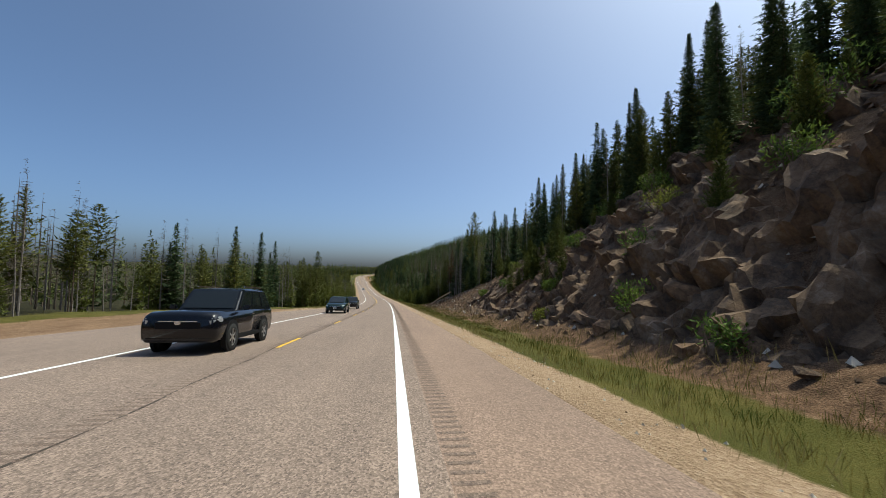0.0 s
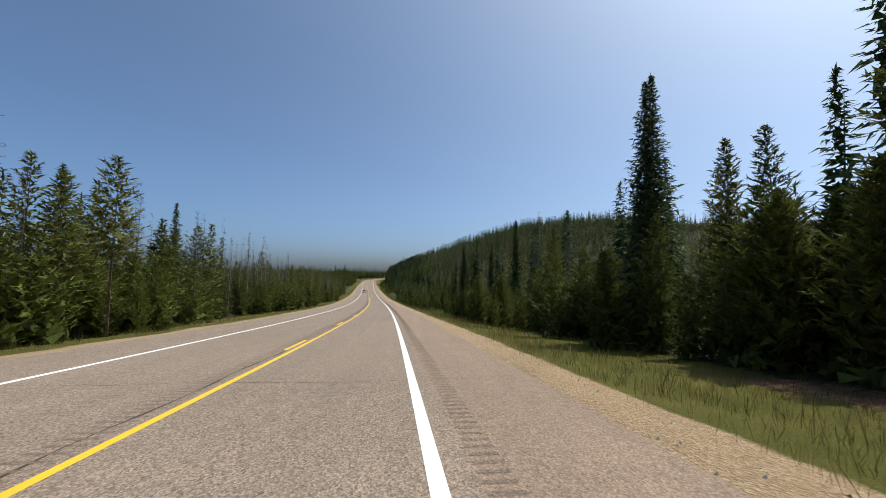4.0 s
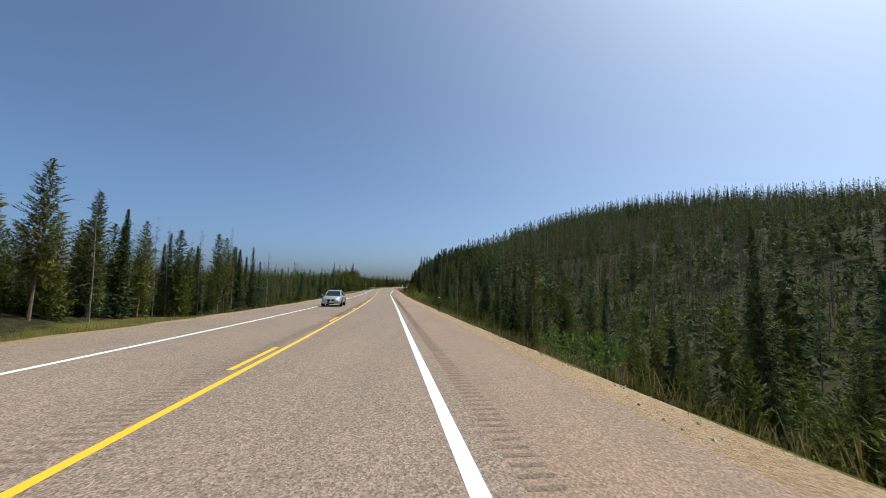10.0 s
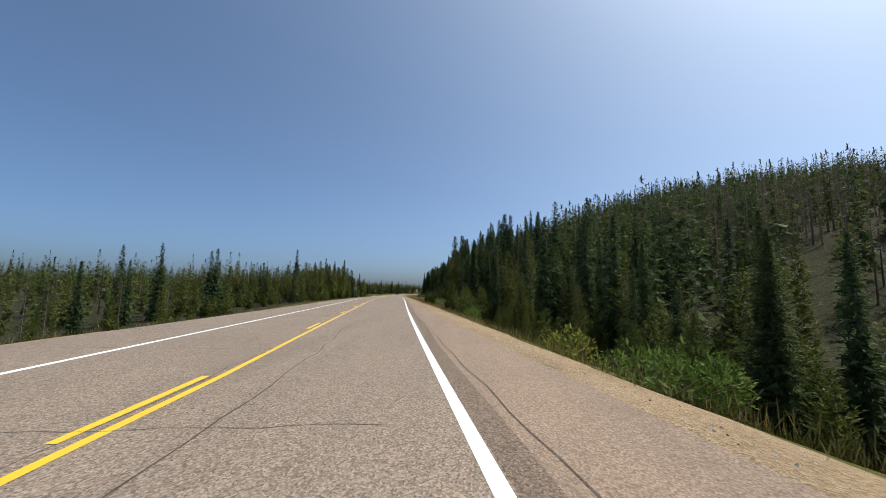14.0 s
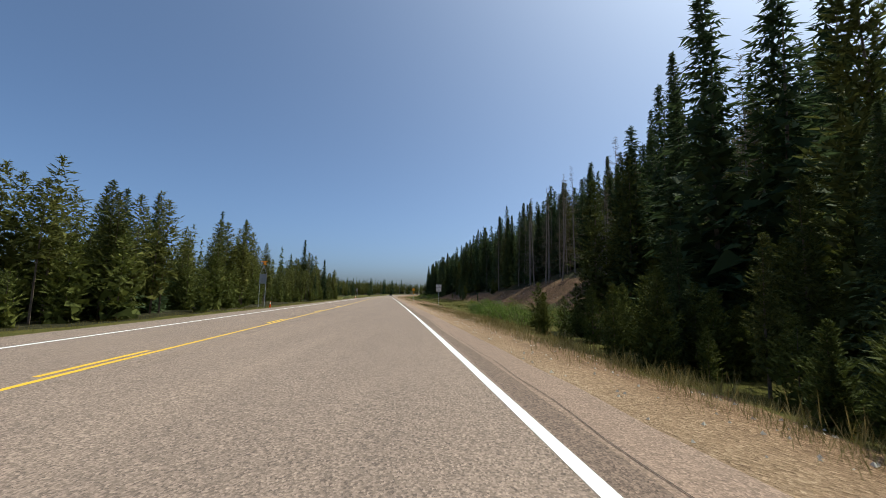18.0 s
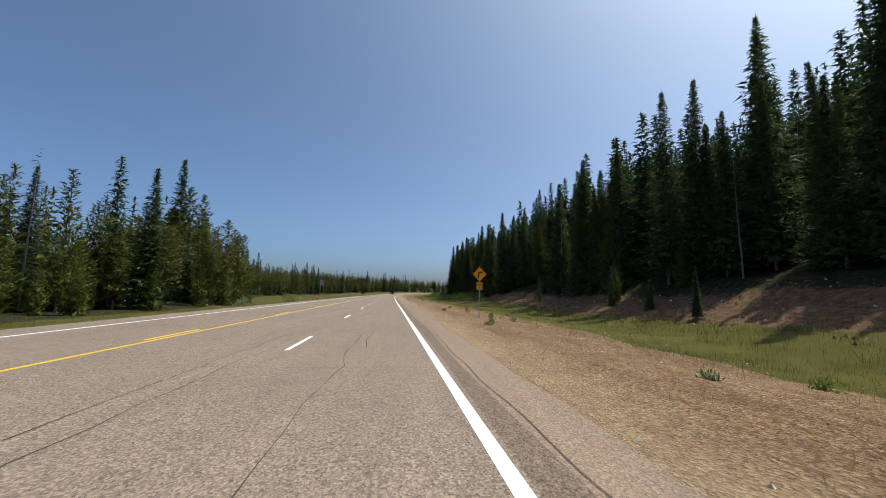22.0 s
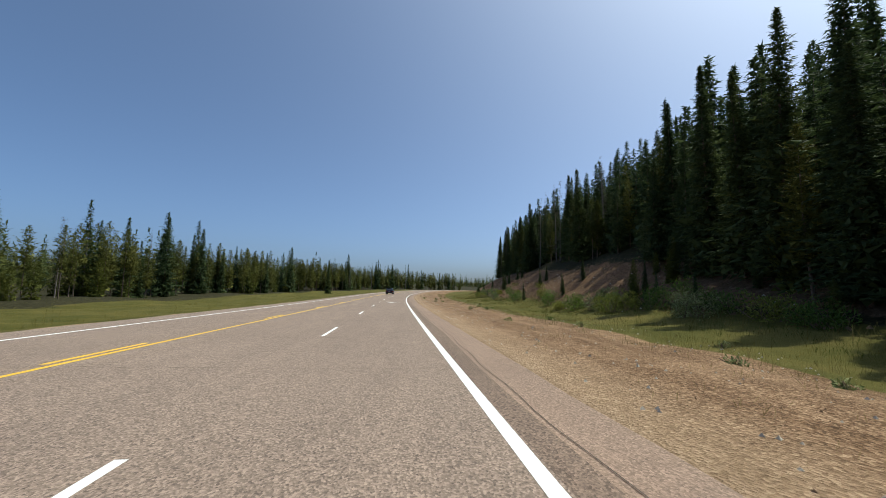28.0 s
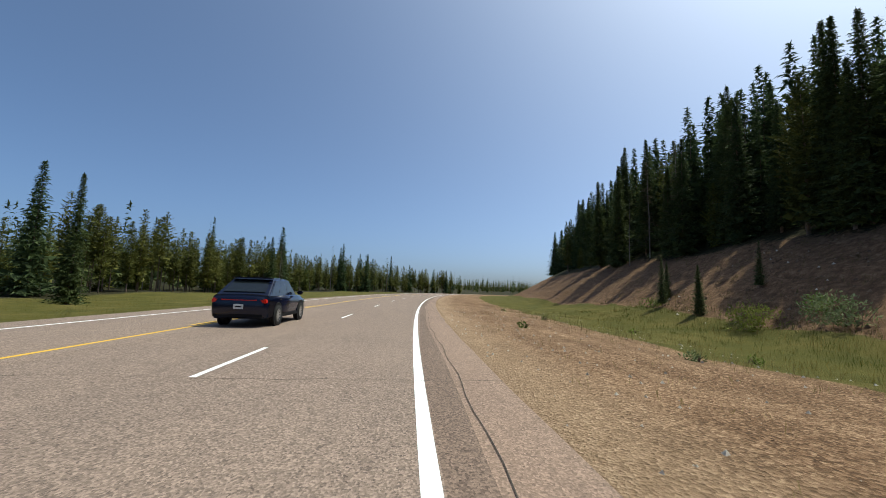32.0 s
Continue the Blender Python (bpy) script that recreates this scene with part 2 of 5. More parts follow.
U_R = [0, 2.4, 3.6, 6, 8, 10, 12, 14, 17, 20, 24, 28, 34, 45, 60, 100, 150, 220, 300, 450]
RIGHT = [   # s, then the ground's height over the road's surface at each u of U_R
    (-60, [0, 0, -.1, -.5, -.45, .4, 3.2, 6.5, 9, 11.5, 14, 16, 19, 24, 30, 40, 45, 50, 50, 40]),
    (25, [0, 0, -.1, -.5, -.45, .4, 3.0, 6.0, 8.5, 11, 13.5, 15.5, 18, 22, 27, 36, 40, 45, 45, 40]),
    (50, [0, 0, -.1, -.5, -.45, .2, 2.0, 4.0, 6.5, 8.5, 10.5, 12, 14, 17, 20, 28, 35, 40, 40, 40]),
    (75, [0, 0, -.1, -.5, -.4, .0, 1.2, 2.6, 4.2, 5.4, 6.6, 7.2, 8, 9, 11, 16, 22, 30, 36, 40]),
    (100, [0, 0, -.1, -.5, -.5, -.2, .6, 1.5, 2.6, 3.2, 3.8, 4, 4.5, 5, 6, 9, 13, 22, 36, 45]),
    (130, [0, 0, -.1, -.5, -.6, -.7, -.8, -.8, -.7, -.6, -.5, -.5, -.5, -.8, -1, 0, 4, 14, 34, 45]),
    (170, [0, 0, -.15, -.7, -1.2, -1.7, -2.1, -2.5, -2.8, -3, -3.1, -3.1, -3, -3, -3, -2, 1, 7, 18, 32]),
    (240, [0, 0, -.15, -1.0, -2.1, -3.0, -3.8, -4.5, -5.2, -5.6, -6, -6, -6, -6, -6, -4, 1, 8, 20, 36]),
    (330, [0, 0, -.15, -1.1, -2.3, -3.4, -4.4, -5.2, -6.0, -6.4, -6.6, -6.6, -6.6, -6.4, -6, -2, 4.5, 15, 31, 50]),
    (400, [0, 0, -.15, -.9, -1.8, -2.6, -3.3, -3.8, -4.0, -4.0, -4.0, -4.0, -3.6, -2, 1.5, 11, 21, 35, 52, 68]),
    (455, [0, -.1, -.3, -1.0, -1.6, -2.0, -2.0, -1.6, -.8, .4, 1.6, 2.8, 4.4, 7.5, 11, 20, 30, 42, 56, 70]),
    (515, [0, -.1, -.2, -.5, -.8, -1.0, -1.1, -1.1, -.8, .2, 3.2, 5.6, 8, 11.5, 16, 27, 38, 52, 66, 76]),
    (600, [0, -.08, -.12, -.25, -.4, -.6, -.7, -.8, -.7, -.3, 1.2, 3.2, 5.4, 10, 16, 32, 50, 70, 82, 85]),
    (690, [0, -.08, -.12, -.25, -.35, -.5, -.6, -.7, -.6, -.2, 1.0, 3.0, 6, 11, 18, 34, 52, 76, 86, 85]),
    (760, [0, -.08, -.1, -.2, -.3, -.4, -.5, -.5, -.3, .4, 2.8, 5.2, 8.5, 14, 21, 36, 52, 74, 84, 85]),
    (1000, [0, -.08, -.1, -.2, -.3, -.4, -.5, -.5, -.3, .4, 2.6, 5.0, 8, 13, 20, 34, 50, 70, 80, 80]),
    (2600, [0] * 8 + [.5] * 4 + [2, 4, 6, 10, 20, 40, 50, 50])]
V_L = [0, 9.8, 11.5, 13.5, 16, 20, 25, 30, 40, 60, 100, 160, 250, 400, 600]
LEFT = [
    (-60, [0, 0, 0, 0, -.05, -.1, -.2, -.4, -.3, 0, 0, 2, 6, 15, 20]),
    (60, [0, 0, -.1, -.15, -.2, -.3, -.4, -.5, -.4, 0, 0, 2, 6, 15, 20]),
    (110, [0, 0, -.15, -.4, -.6, -.7, -.6, -.5, -.3, 0, 0, 2, 6, 12, 16]),
    (190, [0, 0, -.15, -.4, -.5, -.4, -.2, 0, .3, .5, 0, 0, 4, 10, 14]),
    (240, [0, 0, -.15, -.3, .5, 2.0, 2.8, 3.2, 3.5, 3.0, 0, -2, 4, 12, 16]),
    (285, [0, 0, -.15, -.4, -.1, .8, 1.0, .6, -.5, -2, -4, 0, 14, 34, 44]),
    (330, [0, 0, -.15, -.8, -1.6, -2.8, -4, -5, -6, -8, -7, 2, 20, 46, 56]),
    (410, [0, 0, -.15, -.6, -1.2, -2, -2.6, -3, -4, -5, -5, 2, 17, 40, 50]),
    (450, [0, 0, 0, -.1, -.4, -.8, -1, -1.2, -1.5, -2, -3, -3, 0, 10, 16]),
    (560, [0, 0, 0, -.1, -.4, -.6, -.6, -.6, -.6, -.6, -.6, 0, 2, 6, 8]),
    (800, [0, 0, 0, -.1, -.4, -.6, -.6, -.6, -.6, -.6, -.6, 0, 2, 6, 8]),
    (1000, [0, 0, 0, -.1, -.4, -.6, -.6, -.6, -.4, 0, 1, 4, 9, 14, 18]),
    (2600, [0, 0, 0, -.1, -.4, -.6, -.6, -.6, 0, 1, 3, 8, 14, 20, 24])]


def _table(rows, s, u, us):
    s, u = np.broadcast_arrays(np.asarray(s, float), np.asarray(u, float))
    ks = np.array([r[0] for r in rows], float)
    tab = np.array([r[1] for r in rows], float)
    i = np.clip(np.searchsorted(ks, s) - 1, 0, len(ks) - 2)
    f = np.clip((s - ks[i]) / (ks[i + 1] - ks[i]), 0, 1)
    f = f * f * (3 - 2 * f)
    us = np.array(us, float)
    j = np.clip(np.searchsorted(us, u) - 1, 0, len(us) - 2)
    g = np.clip((u - us[j]) / (us[j + 1] - us[j]), 0, 1)
    return (tab[i, j] * (1 - g) + tab[i, j + 1] * g) * (1 - f) + (tab[i + 1, j] * (1 - g) + tab[i + 1, j + 1] * g) * f


def lumps(x, y, k):
    return (np.sin(x * .9 * k + 1.3 * np.sin(y * .7 * k)) + np.sin(y * 1.1 * k + 1.7 * np.sin(x * .53 * k + 2)) + .6 * np.sin((x + y) * 2.1 * k + 1.1 * np.sin((x - y) * 1.7 * k))) / 2.6


def rel_height(s, u):
    return np.where(np.asarray(u) >= 0, _table(RIGHT, s, np.abs(u), U_R), _table(LEFT, s, np.abs(u), V_L))


def ground_at(s, u):
    """World place of the ground at s, u."""
    s, u = np.broadcast_arrays(np.asarray(s, float), np.asarray(u, float))
    x, y, z, a = at_road(s, np.clip(u, -300, 300))
    x = x + (u - np.clip(u, -300, 300))
    h = rel_height(s, u)
    off = np.maximum(np.maximum(u - right_edge(s), left_edge(s) - u), 0)
    w = np.clip(off / 5, 0, 1)
    # side slopes keep their level rather than follow each dip of the road
    z = z + h + w * .12 * lumps(x, y, .8) + np.clip((off - 6) / 10, 0, 1) * .45 * lumps(x, y, .17) + np.clip((off - 60) / 80, 0, 1) * 3.0 * lumps(x, y, .018)
    rough = np.clip((u - 17) / 3, 0, 1) * np.clip((33 - u) / 4, 0, 1) * np.clip((s - 495) / 15, 0, 1) + np.clip((u - 9) / 2, 0, 1) * np.clip((24 - u) / 4, 0, 1) * np.clip((112 - s) / 15, 0, 1)
    z = z + rough * (.22 * lumps(x * 1.3, y, 2.1) + .16 * lumps(y, x, 4.3))
    # a worn step where water has cut the verge
    cut_u = 9.6 + 1.3 * np.sin(s * .045) + .5 * np.sin(s * .31) + .2 * np.sin(s * 1.3)
    z = z - .17 * np.clip((u - cut_u) / .35, 0, 1) * np.clip((12.5 - u) / 2.5, 0, 1) * np.clip((s - 545) / 25, 0, 1) * np.clip((800 - s) / 30, 0, 1) * (u > 0)
    z = z - np.where(off <= 0, .12, .02 * (1 - w))
    return x, y, z


def grid_mesh(name, X, Y, Z, material):
    ns, nu = X.shape
    co = np.stack([X, Y, Z], -1).reshape(-1, 3)
    idx = np.arange(ns * nu).reshape(ns, nu)
    q = np.stack([idx[:-1, :-1], idx[:-1, 1:], idx[1:, 1:], idx[1:, :-1]], -1).reshape(-1, 4)
    me = bpy.data.meshes.new(name)
    me.from_pydata(co.tolist(), [], q.tolist())
    me.materials.append(material)
    me.polygons.foreach_set("use_smooth", np.ones(len(q), bool))
    return me


def build_ground():
    ss = np.concatenate([[-4000, -1500, -400, -200, -100], np.arange(-60, 120, .8), np.arange(120, 860, 1.6), np.arange(860, 1200, 12), [1250, 1400, 1700, 2100, 2500, 4500]])
    us = np.concatenate([[-4500, -2500, -1200, -700, -500, -400, -320, -250, -200, -160, -130, -100], np.arange(-80, -30, 6), np.arange(-30, -14, 1.2), np.arange(-13.6, -9, .7), [-8, -4, 0, 1.2], np.arange(1.35, 13, .4), np.arange(13, 30, .8), np.arange(30, 60, 3), [64, 72, 80, 90, 100, 120, 150, 180, 220, 260, 300, 360, 450, 600, 900, 1500, 2500, 4500]])
    Sg, Ug = np.meshgrid(ss, us, indexing="ij")
    Sc = np.clip(Sg, -380, 2500)
    X, Y, Z = ground_at(Sc, Ug)
    Y = Y + (Sg - Sc)
    fade = np.clip((np.abs(Ug) - 600) / 900, 0, 1) + np.clip((Sg - 1300) / 700, 0, 1) + np.clip((-150 - Sg) / 300, 0, 1)
    Z = Z * (1 - np.clip(fade, 0, 1) * .3)
    me = grid_mesh("ground", X, Y, Z, M_GROUND)
    # how far gravel and grass reach on either side
    grav_r = np.interp(Sc, [-60, 120, 180, 380, 450, 500, 540, 620, 720, 800], [3.7, 3.9, 4.0, 4.3, 5.0, 6.5, 8.5, 11.0, 9.5, 9.0])
    grass_r = np.interp(Sc, [-60, 110, 140, 380, 450, 500, 560, 800], [8.5, 9.0, 13, 15, 13, 19, 21, 20])
    grav_l = np.interp(Sc, [-60, 42, 78, 380, 450, 800], [31, 30, 11.4, 11.4, 13.4, 13.6])
    grass_l = np.interp(Sc, [-60, 60, 110, 290, 330, 400, 460, 626, 633, 1000], [37, 34, 17, 14.5, 22, 20, 18, 20, 34, 43])
    V = -Ug
    gravel = np.where(Ug > 0, np.clip((grav_r - Ug) / .8 + .5, 0, 1), np.clip((grav_l - V) / .9 + .5, 0, 1))
    grass = np.where(Ug > 0, np.clip((grass_r - Ug) / 2 + .5, 0, 1), np.clip((grass_l - V) / 3 + .5, 0, 1))
    soil_r0 = np.interp(Sc, [-60, 60, 120, 121, 480, 500, 600, 700, 800], [7.5, 7.0, 9, 30, 30, 18, 20, 22, 19])
    soil_r1 = np.interp(Sc, [-60, 30, 70, 105, 125, 480, 510, 570, 620, 700, 800], [22, 20, 18, 15, 9, 20, 27, 26, 25, 27, 30])
    soil = np.where(Ug > 0, np.clip((Ug - soil_r0) / 1.5 + .5, 0, 1) * np.clip((soil_r1 - Ug) / 3 + .5, 0, 1), 0)
    bank = np.clip((V - 14) / 1.0, 0, 1) * np.clip((21 - V) / 3, 0, 1) * np.clip((Sc - 215) / 10, 0, 1) * np.clip((292 - Sc) / 10, 0, 1)
    soil = np.maximum(soil, bank * .52)
    meadow = (Ug < 0) * np.clip(1.3 - np.hypot((V - 92) / 28, (Sc - 415) / 50) + .25 * lumps(Sc, V, .03), 0, 1)
    grass = np.maximum(grass, meadow * .8)
    dirt = np.where(Ug > 0, np.clip((Sc - 395) / 60, 0, 1) * np.clip((Ug - 1.2) / 2.5, 0, 1), np.clip((85 - Sc) / 20, 0, 1) * np.clip((V - 13.6) / 2, 0, 1))
    col = np.stack([gravel, grass, soil, dirt], -1).reshape(-1, 4)
    ca = me.color_attributes.new("zone", 'FLOAT_COLOR', 'POINT')
    ca.data.foreach_set("color", col.astype(np.float32).ravel())
    ob = new("ground", me)
    tagged(ob, "dry grass verge, gravel and pine forest floor", "ground", kind="structure")
    return ob


build_ground()


def strip(name, s0, s1, ua, ub, lift, material, step=2.0, thick=0.0, jitter=0.0):
    """A ribbon along the road between the offsets ua(s) and ub(s)."""
    n = max(2, int(abs(s1 - s0) / step) + 1)
    s = np.linspace(s0, s1, n)
    fa = ua(s) if callable(ua) else np.full(n, float(ua))
    fb = ub(s) if callable(ub) else np.full(n, float(ub))
    cols = []
    w = np.sin(s * 1.7) + np.sin(s * 4.3 + 1)
    for f, e in ((fa, -1), (fa, 0), (fb, 0), (fb, -1)) if thick else ((fa, 0), (fb, 0)):
        x, y, z, a = at_road(s, f + jitter * w)
        cols.append(np.stack([x, y, z + lift + e * thick], -1))
    P = np.stack(cols, 1)
    me = grid_mesh(name, P[..., 0], P[..., 1], P[..., 2], material)
    me.polygons.foreach_set("use_smooth", np.zeros(len(me.polygons), bool))
    return me


road = new("road", strip("road", -60, 1180, lambda s: left_edge(s) + 0 * s, lambda s: right_edge(s) * 0 + .35, 0.0, M_ROAD, 2.0, .25))
tagged(road, "worn grey chip-sealed two-lane highway with cracks", "road", kind="structure")
shoulder = new("shoulder", strip("shoulder", -60, 1180, .25, lambda s: right_edge(s), -.006, M_SHOULDER, 2.0, .25, .02))
tagged(shoulder, "pinkish paved shoulder beside the lane", "road shoulder", kind="structure")


def line(name, s0, s1, u, width, material, label, step=2.0, lift=.004):
    f = u if callable(u) else (lambda s, u=u: np.full(np.shape(s), float(u)))
    ob = new(name, strip(name, s0, s1, lambda s: f(s) - width / 2, lambda s: f(s) + width / 2, lift, material, step))
    return tagged(ob, label, "road marking", kind="structure")


line("edge_line", -60, 1180, 0.0, .16, M_WHITE, "solid white edge line, slightly worn")
line("far_edge_line", -60, 1180, left_line, .15, M_WHITE, "solid white edge line across the road")
DASH = 12.19
k = 1.0 - DASH * 5
while k < 900:
    if k < 108:
        line("centre_dash", k, k + 3.05, Y2 - .02, .12, M_YELLOW, "short yellow centre dash, worn", 1.0)
    else:
        kk = k if k < 430 else k + 2.4
        line("centre_dash", kk, kk + 3.05, lambda s: yellow_line(s) - .25, .12, M_YELLOW, "short yellow dash beside the solid line", 1.0)
    k += DASH
line("centre_line", 112, 1180, yellow_line, .12, M_YELLOW, "solid yellow centre line")
k = 1.7 + DASH * 44
while k < 1100:
    kk = k if k < 668 else k + 6.5
    line("lane_dash", kk, kk + 3.05, D3, .11, M_WHITE, "short white lane dash", 1.0)
    k += DASH

# ---- trees ----
RNG = np.random.default_rng(7)


def kites(base, tip, width, normal):
    """Flat four-cornered sprays from base to tip, all at once: (n,3) arrays."""
    d = tip - base
    side = np.cross(d, normal)
    side /= np.linalg.norm(side, axis=1, keepdims=True) + 1e-9
    midp = base + d * .55
    w = width[:, None] * .5
    return np.stack([base, midp + side * w * .8, tip, midp - side * w * .8], 1)


def slivers(base, d, length, width, normal):
    """Narrow three-cornered sprays that start at base and point along d: an (n,3,3) array."""
    d = d / (np.linalg.norm(d, axis=1, keepdims=True) + 1e-9)
    side = np.cross(d, normal)
    side /= np.linalg.norm(side, axis=1, keepdims=True) + 1e-9
    w = width[:, None] * .5
    return np.stack([base + side * w, base + d * length[:, None], base - side * w], 1)


def conifer(h, r, base, boughs, sprays, seed, habit="spruce", size=.34, taper=1.0, ragged=.3, inner=300, gap=0.0, fill=2.0):
    """Crown of a conifer: boughs round the trunk, each a fan of narrow needle sprays, over an inside of short shaded twigs."""
    g = np.random.default_rng(seed)
    n = boughs
    t = base + (1 - base) * (np.arange(n) + g.uniform(0, 1, n)) / n
    t = base + (t - base) * (.93 + .07 * (t - base) / (1 - base))
    prof = ((1 - t) / (1 - base)) ** taper
    if habit != "spruce":
        prof = np.minimum(prof, .45 + 1.3 * np.clip((t - base) / (1 - base), 0, 1))
    # layers of boughs: some heights reach further out than others
    layer = 1 + .16 * np.sin(t * h * g.uniform(3.6, 4.6) + g.uniform(0, 6)) + .10 * np.sin(t * h * 1.7 + seed)
    L = r * (prof * .95 + .035) * layer * g.uniform(1 - ragged, 1 + ragged * .45, n)
    if gap:
        L[g.random(n) < gap] *= .3
    az = np.arange(n) * 2.39996 + g.uniform(-.5, .5, n)
    droop = {"spruce": .34, "pine": -.25, "young": -.42}[habit] + g.normal(0, .12, n)
    curl = {"spruce": .20, "pine": .18, "young": .28}[habit]
    if habit == "spruce":
        droop = droop * np.clip(1.25 - t, .1, 1.0) - .35 * np.clip((t - .75) / .25, 0, 1)
    out = []
    for c in range(sprays):
        f = np.clip((c + g.uniform(0, 1, n)) / sprays, .05, 1)
        f = (.18 + .82 * f) if habit == "spruce" else (.34 + .66 * f ** .8)
        p = np.stack([np.cos(az) * L * f, np.sin(az) * L * f, t * h + L * (-droop * f + curl * f * f)], 1)
        last = c == sprays - 1
        turn = g.uniform(-.35, .35, n) if last else np.where(g.random(n) < .5, 1, -1) * g.uniform(.35, 1.25, n)
        rise = {"spruce": g.uniform(-.75, .22, n), "pine": g.uniform(-.2, .95, n), "young": g.uniform(.0, 1.3, n)}[habit]
        d = np.stack([np.cos(az + turn), np.sin(az + turn), rise], 1)
        k = size * g.uniform(.65, 1.35, n) * np.clip(.45 + .75 * L / r, .5, 1.1)
        nrm = np.stack([g.normal(0, .75, n), g.normal(0, .75, n), np.ones(n)], 1)
        out.append(slivers(p, d, k, k * g.uniform(.24, .38, n), nrm))
    if inner:
        ti = base + (1 - base) * g.random(inner) ** 1.25 * .94
        Ri = r * ((1 - ti) / (1 - base)) ** taper * g.uniform(.05, .62, inner)
        ai = g.uniform(0, 6.283, inner)
        p = np.stack([np.cos(ai) * Ri, np.sin(ai) * Ri, ti * h], 1)
        d = g.normal(size=(inner, 3))
        k = size * fill * g.uniform(.7, 1.3, inner) * np.clip(1.15 - ti, .25, 1)
        out.append(slivers(p - d / np.linalg.norm(d, axis=1, keepdims=True) * k[:, None] * .5, d, k, k * .6, g.normal(size=(inner, 3))))
    m = 7
    zt = h * np.linspace(.93, .985, m)
    p = np.stack([np.zeros(m), np.zeros(m), zt], 1)
    a = g.uniform(0, 6.283, m)
    d = np.stack([np.cos(a) * .35, np.sin(a) * .35, np.ones(m)], 1)
    out.append(slivers(p, d, np.full(m, h * .035), np.full(m, size * .3), g.normal(size=(m, 3))))
    return np.concatenate(out)


def quad_mesh(name, Q, material):
    """A mesh of loose polygons, all with three or all with four corners: (n,3,3) or (n,4,3)."""
    n, k = Q.shape[:2]
    me = bpy.data.meshes.new(name)
    me.vertices.add(n * k)
    me.vertices.foreach_set("co", Q.astype(np.float32).ravel())
    me.loops.add(n * k)
    me.loops.foreach_set("vertex_index", np.arange(n * k, dtype=np.int32))
    me.polygons.add(n)
    me.polygons.foreach_set("loop_start", np.arange(n, dtype=np.int32) * k)
    me.polygons.foreach_set("loop_total", np.full(n, k, np.int32))
    me.update(calc_edges=True)
    me.materials.append(material)
    return me


def rods(P0, P1, r0, r1, sides=4):
    """Tapered sticks as quads (n*sides,4,3)."""
    P0, P1 = np.atleast_2d(P0), np.atleast_2d(P1)
    d = P1 - P0
    d = d / (np.linalg.norm(d, axis=1, keepdims=True) + 1e-9)
    ref = np.where(np.abs(d[:, 2:3]) > .9, np.array([[1., 0, 0]]), np.array([[0, 0, 1.]]))
    a = np.cross(d, ref)
    a /= np.linalg.norm(a, axis=1, keepdims=True) + 1e-9
    b = np.cross(d, a)
    r0, r1 = np.broadcast_to(r0, len(P0)), np.broadcast_to(r1, len(P0))
    out = []
    for k in range(sides):
        q = []
        for kk in (k, k + 1):
            t = 2 * np.pi * kk / sides
            q.append(a * np.cos(t) + b * np.sin(t))
        out.append(np.stack([P0 + q[0] * r0[:, None], P0 + q[1] * r0[:, None], P1 + q[1] * r1[:, None], P1 + q[0] * r1[:, None]], 1))
    return np.concatenate(out)


def trunk_quads(h, r, sides, seed, lean=.01, steps=4):
    g = np.random.default_rng(seed)
    pts = np.zeros((steps + 1, 3))
    pts[:, 2] = np.linspace(-.4, h * .9, steps + 1)
    pts[1:, :2] = np.cumsum(g.normal(0, lean * h / steps, (steps, 2)), 0)
    rad = r * (1 - np.linspace(0, 1, steps + 1) * .9)
    return rods(pts[:-1], pts[1:], rad[:-1], rad[1:], sides)


def dead_branches(h, seed, n=90, base=.12, length=1.3, up=.25, twigs=5, thick=1.0):
    """Bare boughs with brittle twigs, as narrow slivers: an (m,3,3) array."""
    g = np.random.default_rng(seed)
    t = base + (1 - base) * g.random(n) ** .85
    L = length * (1.06 - t) ** .8 * g.uniform(.35, 1.15, n)
    az = g.uniform(0, 2 * np.pi, n)
    p0 = np.stack([np.zeros(n), np.zeros(n), t * h], 1)
    d = np.stack([np.cos(az), np.sin(az), g.uniform(-.45, up, n) + .5 * np.clip((t - .8) / .2, 0, 1)], 1)
    q = [slivers(p0, d, L * 1.15, np.full(n, .040 * thick), g.normal(size=(n, 3)))]
    for _ in range(twigs):
        f = g.uniform(.25, .98, n)
        b = p0 + d * (L * f)[:, None]
        e = np.stack([np.cos(az) + g.normal(0, .8, n), np.sin(az) + g.normal(0, .8, n), g.uniform(-.9, .35, n)], 1)
        q.append(slivers(b, e, np.clip(L * .5, .18, .6) * g.uniform(.6, 1.3, n), np.full(n, .024 * thick), g.normal(size=(n, 3))))
    return np.concatenate(q)


# templates: height, crown, trunk, crown material, trunk material
NEAR = {"spruce": [], "pine": [], "young": [], "dead": [], "rust": []}
for k in range(6):
    h = 15 + 1.2 * k
    NEAR["spruce"].append((h, conifer(h, 2.15 + .2 * k, .02 + .015 * k, 600, 14, 100 + k, "spruce", .37, .9, .34, 1200, .05 * (k % 3)), trunk_quads(h, .18, 6, 10 + k), M_SPRUCE, M_BARK))
for k in range(6):
    h = 11.5 + 1.0 * k
    NEAR["pine"].append((h, conifer(h, 1.7 + .15 * k, .10 + .055 * k, 360, 16, 200 + k, "pine", .31, .62, .5, 650, .16), trunk_quads(h, .14, 6, 20 + k, .014), M_PINE, M_BARK))
